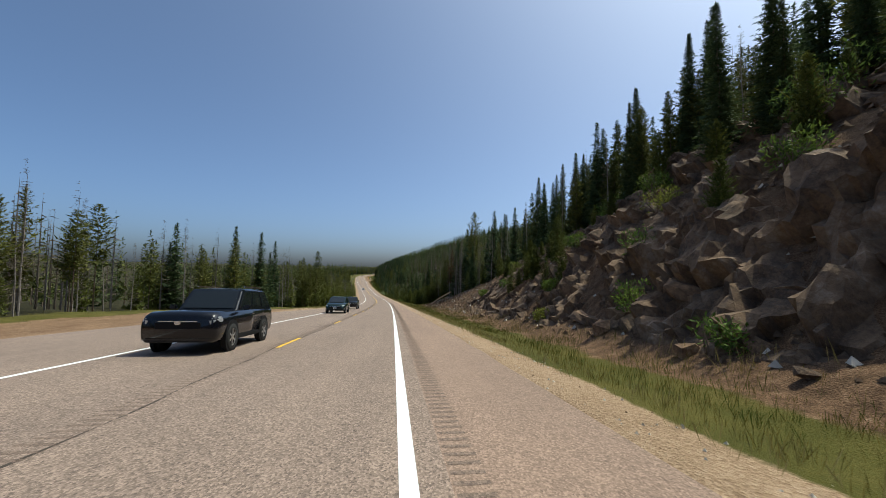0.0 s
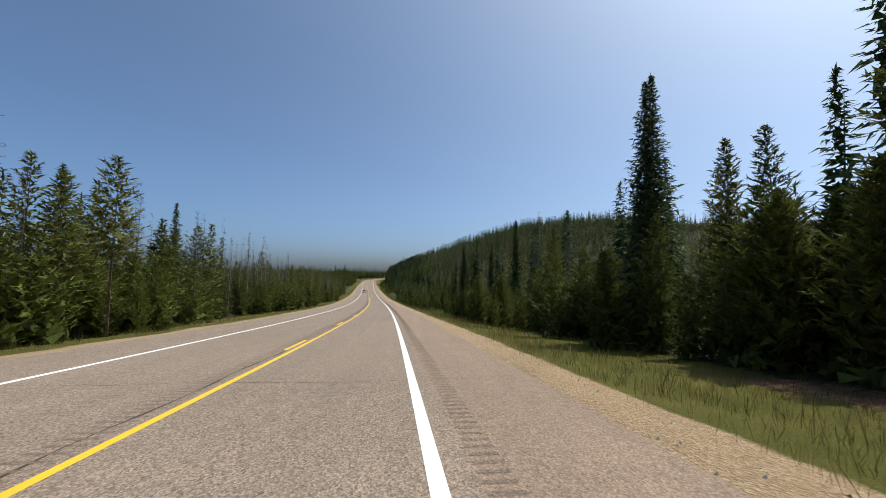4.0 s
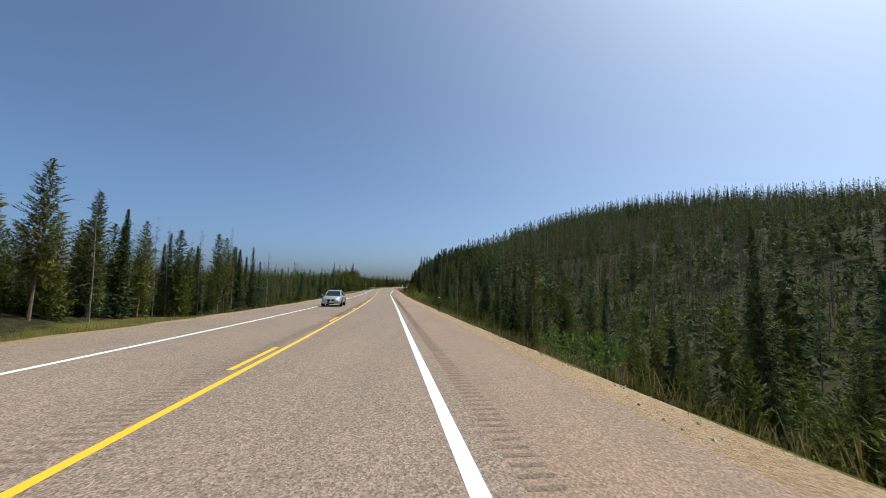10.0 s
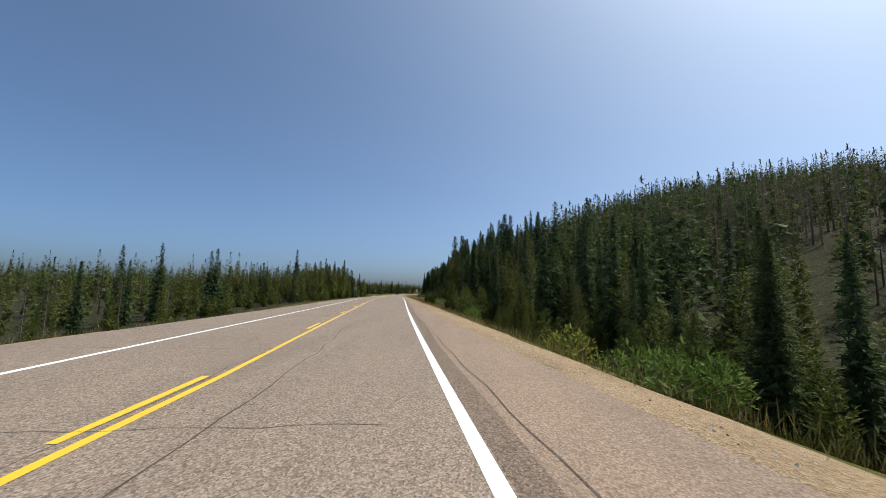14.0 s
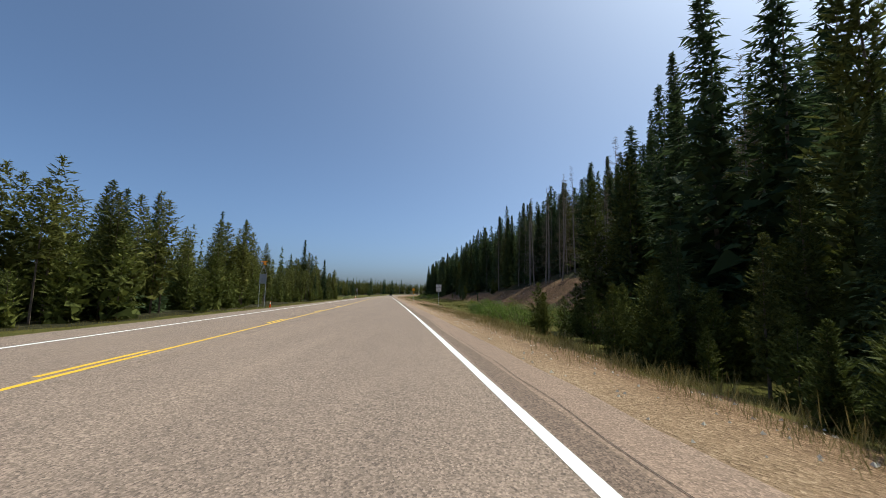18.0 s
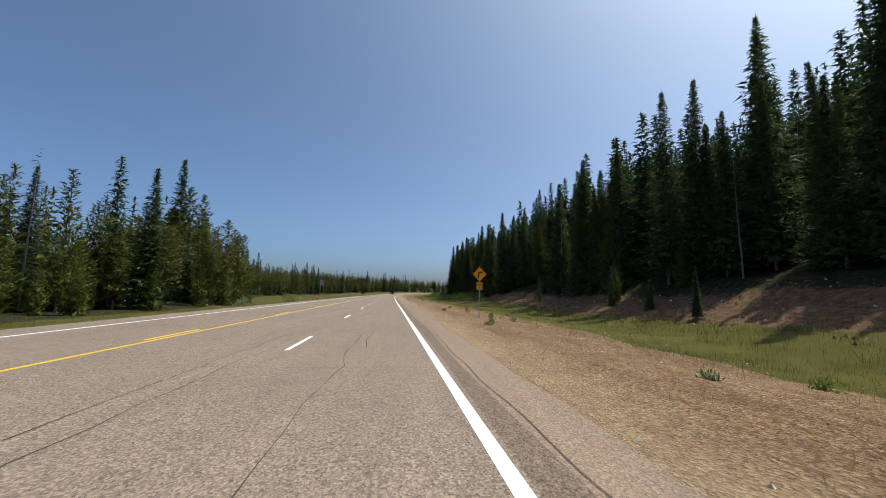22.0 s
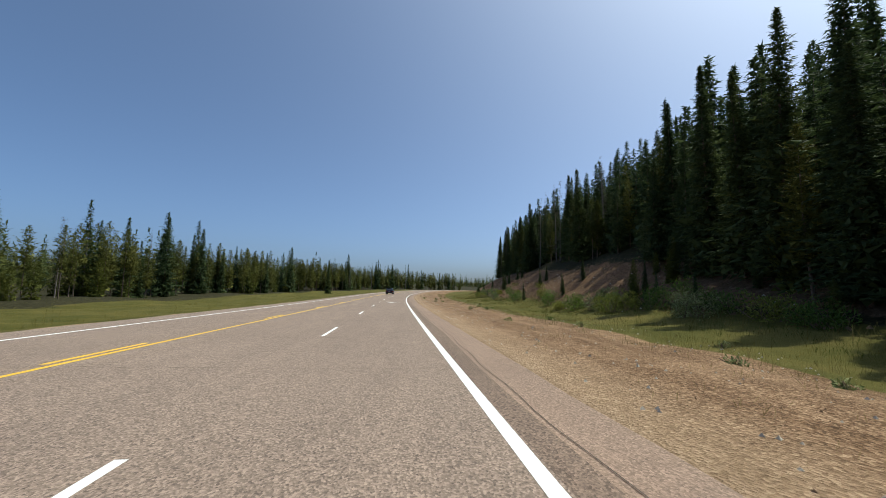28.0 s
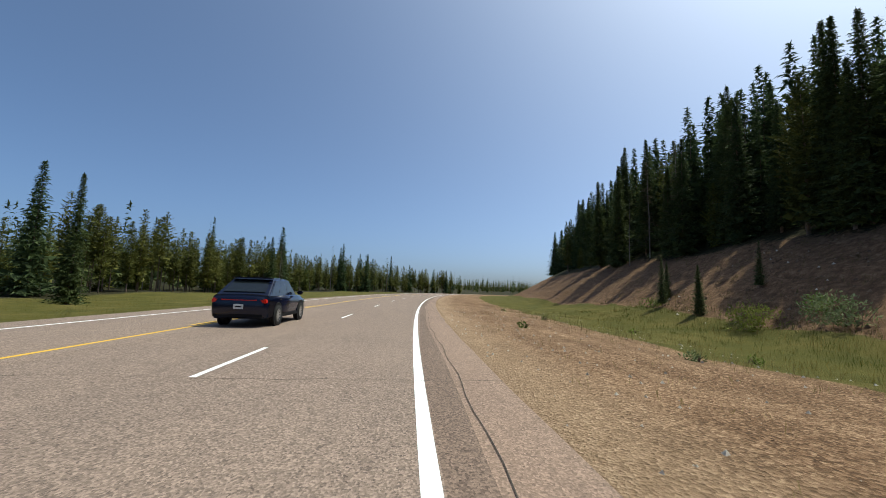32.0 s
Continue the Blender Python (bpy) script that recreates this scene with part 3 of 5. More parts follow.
for k in range(6):
    h = 5 + .8 * k
    NEAR["young"].append((h, conifer(h, 1.45 + .17 * k, .01, 280, 16, 300 + k, "young", .26, .75, .4, 650, .08), trunk_quads(h, .07, 5, 30 + k), M_YOUNG, M_BARK))
for k in range(5):
    h = 13 + 1.3 * k
    NEAR["dead"].append((h, dead_branches(h, 400 + k, 190, .10, 1.45 + .12 * k, .2), trunk_quads(h, .12, 6, 40 + k, .018, 6), M_DEADTWIG, M_DEADBARK))
NEAR["rust"].append((11.0, conifer(11.0, 1.35, .3, 220, 9, 500, "pine", .34, .7, .5, 160, .2), trunk_quads(11.0, .13, 6, 50), M_RUST, M_BARK))
LABELS = {"spruce": "tall dark green spruce with drooping sprays", "pine": "lodgepole pine with a bare lower trunk", "young": "bushy young green pine by the road", "dead": "bare grey dead pine with brittle twigs", "rust": "dying pine with rust-brown needles"}
NEARMESH = {}
for kind, lst in NEAR.items():
    NEARMESH[kind] = [(h, quad_mesh("crown", c, mc), quad_mesh("trunk", tq, mt)) for h, c, tq, mc, mt in lst]


def put_tree(kind, which, s, u, height, turn, group):
    h, crown, trunk = NEARMESH[kind][which % len(NEARMESH[kind])]
    x, y, z = (float(v) for v in ground_at(s, u))
    root = new({"spruce": "spruce_tree", "pine": "pine_tree", "young": "young_pine", "dead": "dead_tree", "rust": "dying_pine"}[kind])
    sc = height / h
    root.matrix_world = pose(x, y, z - .1, RNG.normal(0, .8), RNG.normal(0, .8), turn) @ Matrix.Diagonal((sc * RNG.uniform(.9, 1.12), sc * RNG.uniform(.9, 1.12), sc, 1))
    tagged(root, LABELS[kind], "tree", group)
    for nm, me in (("crown", crown), ("trunk", trunk)):
        o = new(nm, me)
        o.parent = root
    return root


FAR = {
    "spruce": [(14, conifer(14, 2.1 + .12 * k, .03, 170, 6, 600 + k, "spruce", .60, .92, .34, 230, .06, 2.3), 'S') for k in range(6)],
    "pine": [(13, conifer(13, 1.75 + .1 * k, .12 + .06 * k, 120, 7, 620 + k, "pine", .50, .65, .5, 170, .15, 2.3), 'P') for k in range(6)],
    "young": [(6, conifer(6, 1.6 + .1 * k, .02, 90, 7, 640 + k, "young", .40, .75, .4, 140, .1, 2.3), 'Y') for k in range(6)],
    "dead": [(13, dead_branches(13, 660 + k, 60, .12, 1.6, .2, 3, 1.5), 'D') for k in range(6)]}
MID = {"young": [(6, conifer(6, 1.5 + .1 * k, .01, 150, 9, 680 + k, "young", .36, .75, .4, 130, .1), 'Y') for k in range(6)]}
PLENTY = {"pine": [(13, conifer(13, 1.7 + .12 * k, .14 + .06 * k, 170, 9, 690 + k, "pine", .50, .62, .5, 160, .16), 'P') for k in range(6)], "young": MID["young"],
          "spruce": [(14, conifer(14, 2.0 + .1 * k, .03, 320, 8, 780 + k, "spruce", .48, .92, .34, 420, .06), 'S') for k in range(6)]}
FAR_TRUNK = trunk_quads(13, .13, 3, 77, .01, 2)
TINY = {
    "spruce": [(14, conifer(14, 2.0, .03, 46, 3, 700 + k, "spruce", .85, .95, .3, 40, 0, 2.3), 'S') for k in range(6)],
    "pine": [(13, conifer(13, 1.5, .15, 38, 3, 720 + k, "pine", .80, .7, .45, 34, 0, 2.3), 'P') for k in range(6)],
    "young": [(6, conifer(6, 1.45, .05, 28, 3, 740 + k, "young", .60, .8, .4, 26, 0, 2.3), 'Y') for k in range(6)],
    "dead": [(13, np.concatenate([slivers(np.zeros((2, 3)), np.array([[0, 0, 1.], [0, 0, 1.]]), np.full(2, 13.), np.full(2, .34), np.array([[1., 0, 0], [0, 1., 0]])), dead_branches(13, 760 + k, 26, .15, 1.7, .1, 1, 4.5)]), 'D') for k in range(5)]}


class Forest:
    """Trees too many to count, gathered by material into one object each."""

    def __init__(self):
        self.bags = {}

    def add(self, templ, s, u, height, rng, trunks):
        x, y, z = ground_at(s, u)
        for i in range(len(x)):
            h, q, m = templ[rng.integers(len(templ))]
            sc = height[i] / h
            yaw = rng.random() * 6.283
            c, sn = math.cos(yaw) * sc, math.sin(yaw) * sc
            w = rng.uniform(.85, 1.2)
            R = np.array([[c * w, sn * w, 0], [-sn * w, c * w, 0], [0, 0, sc]])
            self.bags.setdefault(m, []).append(q @ R + np.array([x[i], y[i], z[i] - .2]))
            if trunks:
                sc2 = height[i] / 13
                self.bags.setdefault('T' if m != 'D' else 'B', []).append(FAR_TRUNK * sc2 + np.array([x[i], y[i], z[i] - .2]))

    def finish(self, name):
        for m, lst in self.bags.items():
            material, label = {'S': (M_SPRUCE, "dense dark spruce forest"), 'P': (M_PINE, "lodgepole pine forest"), 'Y': (M_YOUNG, "young green pines"), 'D': (M_DEADTWIG, "stand of grey dead pines"), 'T': (M_BARK, "thin pine trunks"), 'B': (M_DEADBARK, "grey dead trunks")}[m]
            ob = new(name, quad_mesh(name, np.concatenate(lst), material))
            tagged(ob, label + " along the road" if name == "roadside_forest" else label + " on the far slopes", "forest", kind="stuff")


# where the trees begin on either side, and how the stand is mixed: s, first u, spruce, pine, young, dead
EDGE_R = [(-60, 20, .3, .35, .15, .2), (45, 18.8, .3, .35, .15, .2), (80, 16.8, .25, .25, .15, .35), (112, 14.5, .3, .3, .2, .2), (150, 10, .2, .45, .3, .05), (200, 9.5, .15, .45, .35, .05),
          (300, 10, .25, .35, .25, .15), (420, 9, .4, .3, .15, .15), (470, 9.5, .3, .35, .3, .05), (502, 9.5, .3, .3, .35, .05), (509, 24.5, .62, .2, .05, .13), (530, 28, .65, .18, .05, .12), (560, 28.5, .7, .15, .05, .1), (600, 28.5, .8, .1, .05, .05), (690, 22.5, .85, .08, .05, .02), (732, 22.5, .8, .1, .05, .05), (750, 28, .75, .1, .05, .1), (760, 30.5, .75, .1, .05, .1), (1200, 30.5, .75, .1, .05, .1)]
EDGE_L = [(-60, 38, .05, .42, .08, .45), (60, 33, .05, .42, .1, .43), (100, 17, .15, .4, .25, .2), (150, 15, .03, .35, .3, .32), (180, 14.8, .02, .3, .3, .38), (230, 14.8, .02, .32, .28, .37), (285, 14.8, .04, .35, .2, .41), (316, 15.2, .1, .3, .15, .45), (326, 20, .15, .35, .2, .3), (430, 22, .2, .45, .15, .2),
          (470, 21, .06, .72, .2, 0.02), (626, 22, .06, .78, .15, .01), (632, 32, .15, .8, .05, 0), (656, 33, .15, .8, .05, 0), (661, 42, .12, .7, .15, .03), (760, 44, .12, .74, .1, .04), (1200, 40, .15, .7, .1, .05)]


def edge_of(tab, s):
    a = np.array(tab, float)
    return np.stack([np.interp(s, a[:, 0], a[:, k]) for k in range(1, 6)], -1)


KINDS = ["spruce", "pine", "young", "dead"]
HEIGHT = {"spruce": (10, 17), "pine": (8.5, 13), "young": (3.5, 7), "dead": (9, 15)}
# how tall the stand is along the road: first row, and behind it
TALL = {1: ([-60, 30, 62, 80, 98, 110, 124, 140, 174, 180, 190, 198, 207, 225, 250, 400, 440, 465, 500, 520, 590, 690, 760, 1200], [.66, .66, .70, .8, .86, .95, 1.0, .8, .80, .75, .62, .62, .72, .56, .5, .5, .78, .55, .56, 1.1, 1.30, 1.2, 1.12, 1.1],
            [.7, .72, .78, .88, .95, 1.02, 1.04, .85, .95, .82, .62, .62, .8, .62, .6, .68, 1.0, 1.12, 1.2, 1.2, 1.37, 1.22, 1.14, 1.15]),
        -1: ([-60, 60, 95, 200, 222, 240, 268, 285, 300, 308, 324, 430, 460, 470, 495, 503, 548, 558, 582, 594, 624, 631, 657, 663, 1200], [1.05, 1.05, .8, .7, .6, .57, .56, .52, .5, .5, .45, .5, .5, .6, .62, .95, 1.0, .62, .62, .85, .85, 1.4, 1.4, .9, 1.1],
             [1.15, 1.15, .9, .76, .66, .6, .6, .56, .55, .5, .5, .55, .58, .62, .66, .95, 1.05, .65, .65, .85, .88, 1.3, 1.3, .95, 1.3])}


def plant():
    rng = np.random.default_rng(21)
    near_f, far_f = Forest(), Forest()
    count = {}
    for side, tab in ((1, EDGE_R), (-1, EDGE_L)):
        # rings of distance behind the forest's edge: depth range, square metres a tree, level of detail
        rings = [(0, 3.5, 8.0, 0, -60, 900)] + ([(3.5, 12, 10, 1, -60, 440), (3.5, 12, 10, 0, 440, 560), (3.5, 12, 10, 1, 560, 1050)] if side > 0 else [(3.5, 12, 10, 1, -60, 1050)])
        if side > 0:
            rings += [(0, 8, 9, 0, -30, 118), (3.5, 7, 14, 0, 150, 506), (12, 30, 22, 1, -40, 125), (12, 30, 20, 2, 125, 425), (12, 30, 20, 1, 425, 900), (12, 30, 20, 2, 900, 1100), (-2.6, 1, 11, 0, 118, 500), (-1.5, 5, 6.5, 3, 108, 506), (5, 11, 8, 1, 108, 506), (30, 60, 13, 2, -60, 1300), (60, 130, 14, 2, 100, 640), (60, 120, 40, 2, 640, 1200), (130, 330, 24, 2, 140, 700)]
        else:
            rings += [(12, 30, 20, 2, -60, 1000), (0, 4, 10, 0, 95, 312), (-.3, 5, 5, 0, 210, 314), (0, 14, 18, 1, 205, 308), (-.6, 4, 7, 3, 98, 310), (-.5, 7.5, 11, 1, 95, 640), (30, 110, 30, 2, -60, 1000), (110, 330, 60, 2, 100, 900), (110, 330, 130, 2, 900, 1400), (330, 480, 110, 2, 150, 800)]
        for d0, d1, area, lod, s_min, s_max in rings:
            n = int((s_max - s_min) * (d1 - d0) / area)
            s = rng.uniform(s_min, s_max, n)
            e = edge_of(tab, s)
            u = side * (e[:, 0] + rng.uniform(d0, d1, n) + (1.2 * np.sin(s * .13) + np.sin(s * .05)) * (d0 < 12))
            pick = rng.random(n)
            cum = np.cumsum(e[:, 1:], 1) / e[:, 1:].sum(1, keepdims=True)
            ki = (pick[:, None] > cum).sum(1).clip(0, 3)
            if side > 0:     # the flank of the hill is full of dead trees
                if d1 in (1, 5, 11):
                    ki[:] = 2
                ki[(np.abs(u) > 50) & (d0 > 10) & (s > 150) & (s < 600) & (rng.random(n) < .5)] = 3
            else:
                if d1 == 7.5 or lod == 3:
                    ki[:] = 2
                ki[(np.abs(u) > 40) & (s < 480) & (rng.random(n) < .5)] = 3
                ki[(np.abs(u) > 72) & (np.abs(u) < 112) & (s > 375) & (s < 455) & (rng.random(n) < .85)] = -1
            tall = np.interp(s, TALL[side][0], TALL[side][1 if d0 < 3 else 2])
            if side > 0 and d0 >= 30:
                tall = tall * np.interp(s, [290, 380, 430, 480], [1, 1.5, 1.1, 1])
            for k, kind in enumerate(KINDS):
                m = ki == k
                lo, hi = HEIGHT[kind]
                ht = rng.uniform(lo, hi, m.sum()) * tall[m]
                if lod == 0:
                    room = max(0, {"spruce": 195, "pine": 235, "young": 225}[kind] - count.get(kind, 0)) if kind in PLENTY else 999
                    if room < len(ht):
                        near_f.add(PLENTY[kind], s[m][room:], u[m][room:], ht[room:], rng, True)
                    for a, b, c in zip(s[m][:room], u[m][:room], ht[:room]):
                        put_tree(kind, int(rng.integers(9)), a, b, c, rng.uniform(0, 360), kind + " trees by the road")
                        count[kind] = count.get(kind, 0) + 1
                elif lod == 3:
                    near_f.add(MID["young"], s[m], u[m], ht, rng, True)
                elif lod == 1:
                    near_f.add(FAR[kind], s[m], u[m], ht, rng, True)
                else:
                    far_f.add(TINY[kind], s[m], u[m], ht, rng, False)
    near_f.finish("roadside_forest")
    far_f.finish("far_forest")
    print("TREES", count, {k: sum(len(q) for q in v) for k, v in near_f.bags.items()}, {k: sum(len(q) for q in v) for k, v in far_f.bags.items()})


plant()
# trees that stand out
put_tree("pine", 5, 86.6, 18.0, 17.0, 40, "tall trees")
put_tree("spruce", 4, 600, 37.5, 25.0, 10, "tall trees")
put_tree("spruce", 2, 600, -30, 11.5, 80, "tall trees")
for k, (a, b, c) in enumerate([(175.5, 12.5, 12.5), (177.8, 14.5, 12.0), (180.5, 12.0, 10.5), (183.5, 15.0, 10.5), (186, 12.5, 9.5), (189.5, 14.0, 9.0), (193, 12.5, 8.5), (197, 14.5, 8.5), (201.5, 12.8, 7.5), (206, 14.2, 8.0)]):
    put_tree(["spruce", "pine"][k % 3 == 1], k, a, b, c, 50 * k, "dark trees below the road bank")
for k, (a, b, c) in enumerate([(251, 13.0, 9.0), (254, 15.5, 10.5), (257, 12.5, 9.5), (260.5, 14.5, 10.5), (264, 13.2, 9.2), (268.5, 15.0, 9.0), (313, 13.8, 10.2), (311.5, 16.5, 9.5), (318, 15.5, 8.0)]):
    put_tree("pine", k, a, b, c, 70 * k, "dark trees below the road bank")
put_tree("rust", 0, 102, 15.5, 12.0, 0, "tall trees")
put_tree("pine", 2, 107, -18.5, 14.0, 120, "tall trees")
put_tree("pine", 4, 104, -21.5, 12.0, 20, "tall trees")
_t = np.random.default_rng(63)
for k in range(46):
    kd = ["pine", "dead", "spruce", "pine", "young", "dead"][k % 6]
    put_tree(kd, k, 260 + 1.25 * k + _t.uniform(-.6, .6), -15.4 - _t.uniform(0, 3.2), {"young": 4.2, "dead": 7.6, "spruce": 7.0, "pine": 6.8}[kd] * _t.uniform(.85, 1.12), _t.uniform(0, 360), kd + " trees on the low bank")
_t = np.random.default_rng(64)
for k in range(18):
    kd = ["spruce", "pine", "dead", "pine", "dead", "spruce"][k % 6]
    put_tree(kd, k, 309 + .95 * k + _t.uniform(-.5, .5), -15.2 - _t.uniform(0, 4.5), {"dead": 7.0, "spruce": 6.4, "pine": 6.2}[kd] * _t.uniform(.85, 1.15), _t.uniform(0, 360), kd + " trees on the low bank")
# bare dead trees that tower over the stand on the right
for s0, s1, u0, u1, n_, h0, h1 in ((96, 120, 14, 21, 15, 12, 16.5), (478, 520, 17, 30, 16, 12, 16), (515, 572, 25, 36, 22, 14, 19), (765, 800, 30, 38, 7, 15, 19)):
    for k in range(n_):
        put_tree("dead", k, _t.uniform(s0, s1), _t.uniform(u0, u1), _t.uniform(h0, h1), _t.uniform(0, 360), "tall dead trees")
# trees and bushes that hold on to the rocks
for k in range(16):
    put_tree("spruce", k, _t.uniform(6, 48), _t.uniform(16.5, 22), _t.uniform(5.5, 10), _t.uniform(0, 360), "spruces on the rock cut")
for k in range(16):
    put_tree("young", k, _t.uniform(4, 44), _t.uniform(11.5, 18), _t.uniform(1.8, 4.2), _t.uniform(0, 360), "small pines among the rocks")
put_tree("spruce", 1, 826, -27, 10.5, 20, "tall trees")
put_tree("pine", 1, 478, -21, 8, 70, "tall trees")


# ---- bushes and grass ----
def bush_quads(w, d, h, n, leaf, seed, upright=.3):
    """A mound of leaves with an uneven outline."""
    g = np.random.default_rng(seed)
    nb = 9
    bc = np.stack([g.uniform(-.5, .5, nb) * w * .7, g.uniform(-.5, .5, nb) * d * .7, g.uniform(.25, .62, nb) * h], 1)
    br = g.uniform(.22, .42, nb) * min(w, d, h * 1.6)
    i = g.integers(nb, size=n)
    v = g.normal(size=(n, 3))
    v /= np.linalg.norm(v, axis=1, keepdims=True)
    p = bc[i] + v * (br[i] * g.uniform(.45, 1.08, n) ** .5)[:, None]
    p[:, 2] = np.maximum(p[:, 2], .05)
    dirs = v * .6 + g.normal(size=(n, 3)) * .5 + np.array([0, 0, upright])
    dirs /= np.linalg.norm(dirs, axis=1, keepdims=True)
    L = leaf * g.uniform(.6, 1.4, n)
    return kites(p - dirs * (L * .4)[:, None], p + dirs * (L * .6)[:, None], L * .38, g.normal(size=(n, 3)))


def bush(kind, s, u, w, d, h, seed, label, n=900, leaf=.22, stems=10):
    x, y, z = (float(v) for v in ground_at(s, u))
    a = float(at_road(s, u)[3])
    root = new(kind)
    root.matrix_world = pose(x, y, z - .05, 0, 0, -math.degrees(a) + 90)
    tagged(root, label, "bush")
    m = {"willow_bush": M_WILLOW, "shrub": M_SHRUB, "yellow_shrub": M_YSHRUB}[kind]
    o = new("foliage", quad_mesh("foliage", bush_quads(w, d, h, n, leaf, seed), m))
    o.parent = root
    g = np.random.default_rng(seed)
    p0 = np.zeros((stems, 3))
    p0[:, :2] = g.normal(0, .12, (stems, 2)) * np.array([w, d])
    p1 = p0 + np.stack([g.normal(0, .2, stems) * w, g.normal(0, .2, stems) * d, np.full(stems, h * .7)], 1)
    o = new("woody_base", quad_mesh("woody_base", rods(p0, p1, .03, .01, 4), M_BARK))
    o.parent = root
    return root


M_YSHRUB = leaf_mat("yellowing_leaves", (0.14, 0.165, 0.032), (0.37, 0.375, 0.10))
for k, (a, b, hh) in enumerate([(256.2, 5.0, 2.5), (260.5, 5.2, 2.7), (265, 5.5, 2.3)]):
    bush("willow_bush", a, b, 6.4, 2.6, hh, k + 1, "grey-green willow bush at the gravel edge", 4200, .14)
bush("shrub", 289, 7.2, 3.6, 2.4, 1.9, 13, "grey-green willow bush on the bank", 1100, .22)
bush("shrub", 340, 6.2, 3.2, 2.4, 2.1, 4, "green shrub at the gravel edge", 1200, .2)
bush("yellow_shrub", 354.4, 5.8, 3.2, 2.6, 2.6, 5, "bushy yellow-green shrub at the gravel edge", 5200, .11)
bush("shrub", 383, 5.3, 4.5, 1.8, 1.1, 6, "low bright green shrub on the verge", 1500, .2)
bush("yellow_shrub", 390, 6.0, 2.4, 1.8, 1.2, 7, "low yellow-green shrub on the verge", 900, .2)
bush("shrub", 416, 6.6, 3.5, 2.2, 1.6, 8, "green shrub on the verge", 1100, .2)
bush("shrub", 428, 7.5, 3.0, 2.4, 1.7, 81, "green shrub on the bank", 1000, .2)
bush("willow_bush", 450, 7.2, 3.4, 2.4, 2.0, 9, "grey-green bush beside the ditch", 1300, .22)
for k in range(6):
    bush("shrub", 507 + 3.3 * k, 10.2 + .5 * math.sin(k * 2.1), 4.0, 2.6, 1.5, 20 + k, "dark green shrub in the roadside ditch", 1200, .2)
for k in range(7):
    bush(["shrub", "yellow_shrub", "willow_bush"][k % 3], 529 + 4.4 * k, 16.8 + 1.2 * math.sin(k * 1.7), 2.8, 2.2, 1.3 + .2 * (k % 3), 40 + k, "leafy shrub at the foot of the cut bank", 700, .2)
for k in range(5):
    bush(["willow_bush", "shrub", "yellow_shrub"][k % 3], 727 + 4.8 * k, 18.6 + .9 * math.sin(k * 2.3), 3.6, 2.6, 1.7 + .3 * (k % 2), 60 + k, "leafy bush beyond the grassy ditch", 1000, .22)
_q = np.random.default_rng(47)
for k in range(26):
    kk = ["shrub", "willow_bush", "shrub", "yellow_shrub"][k % 4]
    bush(kk, 664 + 3.1 * k + _q.uniform(-1, 1), 19.2 + _q.uniform(-.8, 3.2), _q.uniform(2.6, 4.6), _q.uniform(2, 3), _q.uniform(1.1, 2.4), 260 + k, {"shrub": "green leafy shrub at the foot of the forest", "willow_bush": "silvery grey-green bush at the edge of the grass", "yellow_shrub": "yellowing shrub at the foot of the forest"}[kk], 1100, .2)
for k in range(14):
    bush(["shrub", "yellow_shrub", "willow_bush"][k % 3], 508 + 3.4 * k + _q.uniform(-1, 1), 14.6 + _q.uniform(-.8, 3.0), _q.uniform(2.2, 3.6), _q.uniform(1.8, 2.6), _q.uniform(.9, 1.9), 300 + k, "mixed green shrub below the bare bank", 900, .19)
for k in range(16):
    kk = ["yellow_shrub", "shrub", "willow_bush"][k % 3]
    bush(kk, 748 + 4.6 * k + _q.uniform(-1, 1), 18.4 + _q.uniform(-.6, 2.6), _q.uniform(2.0, 4.2), _q.uniform(1.8, 2.6), _q.uniform(.9, 1.9), 340 + k, "shrub at the foot of the cut bank", 900, .2)
bush("willow_bush", 633, -17.2, 3.6, 2.4, 1.5, 70, "grey-green sage bush in the meadow", 1100, .2)
bush("willow_bush", 637.5, -18.5, 3.0, 2.0, 1.3, 71, "grey-green sage bush in the meadow", 800, .2)
bush("willow_bush", 610, -16.4, 2.2, 1.6, 1.0, 72, "grey-green sage bush at the road's edge", 700, .18)
for k, (a, b, c) in enumerate([(6, 13.5, 2.2), (14, 17, 2.6), (21, 14.5, 1.6), (3, 12.0, 1.2), (29, 11.5, 1.0), (36, 15, 1.4), (44, 12.5, 1.1), (17, 10.5, 1.5), (10, 19, 2.0), (24, 16.5, 1.8), (30, 14.0, 1.3), (5, 16, 1.9), (19, 12.5, 1.6), (40, 17, 1.7), (47, 14.6, 1.4), (13, 14.2, 1.5), (33, 18.5, 2.0), (26, 9.6, .9), (11, 9.4, 1.1), (52, 12.0, 1.0), (2, 10.2, 1.3)]):
    bush(["shrub", "shrub", "yellow_shrub"][k % 3], a, b, c * 1.5, c * 1.2, c, 90 + k, "shrub growing between the rocks", 800, .2)


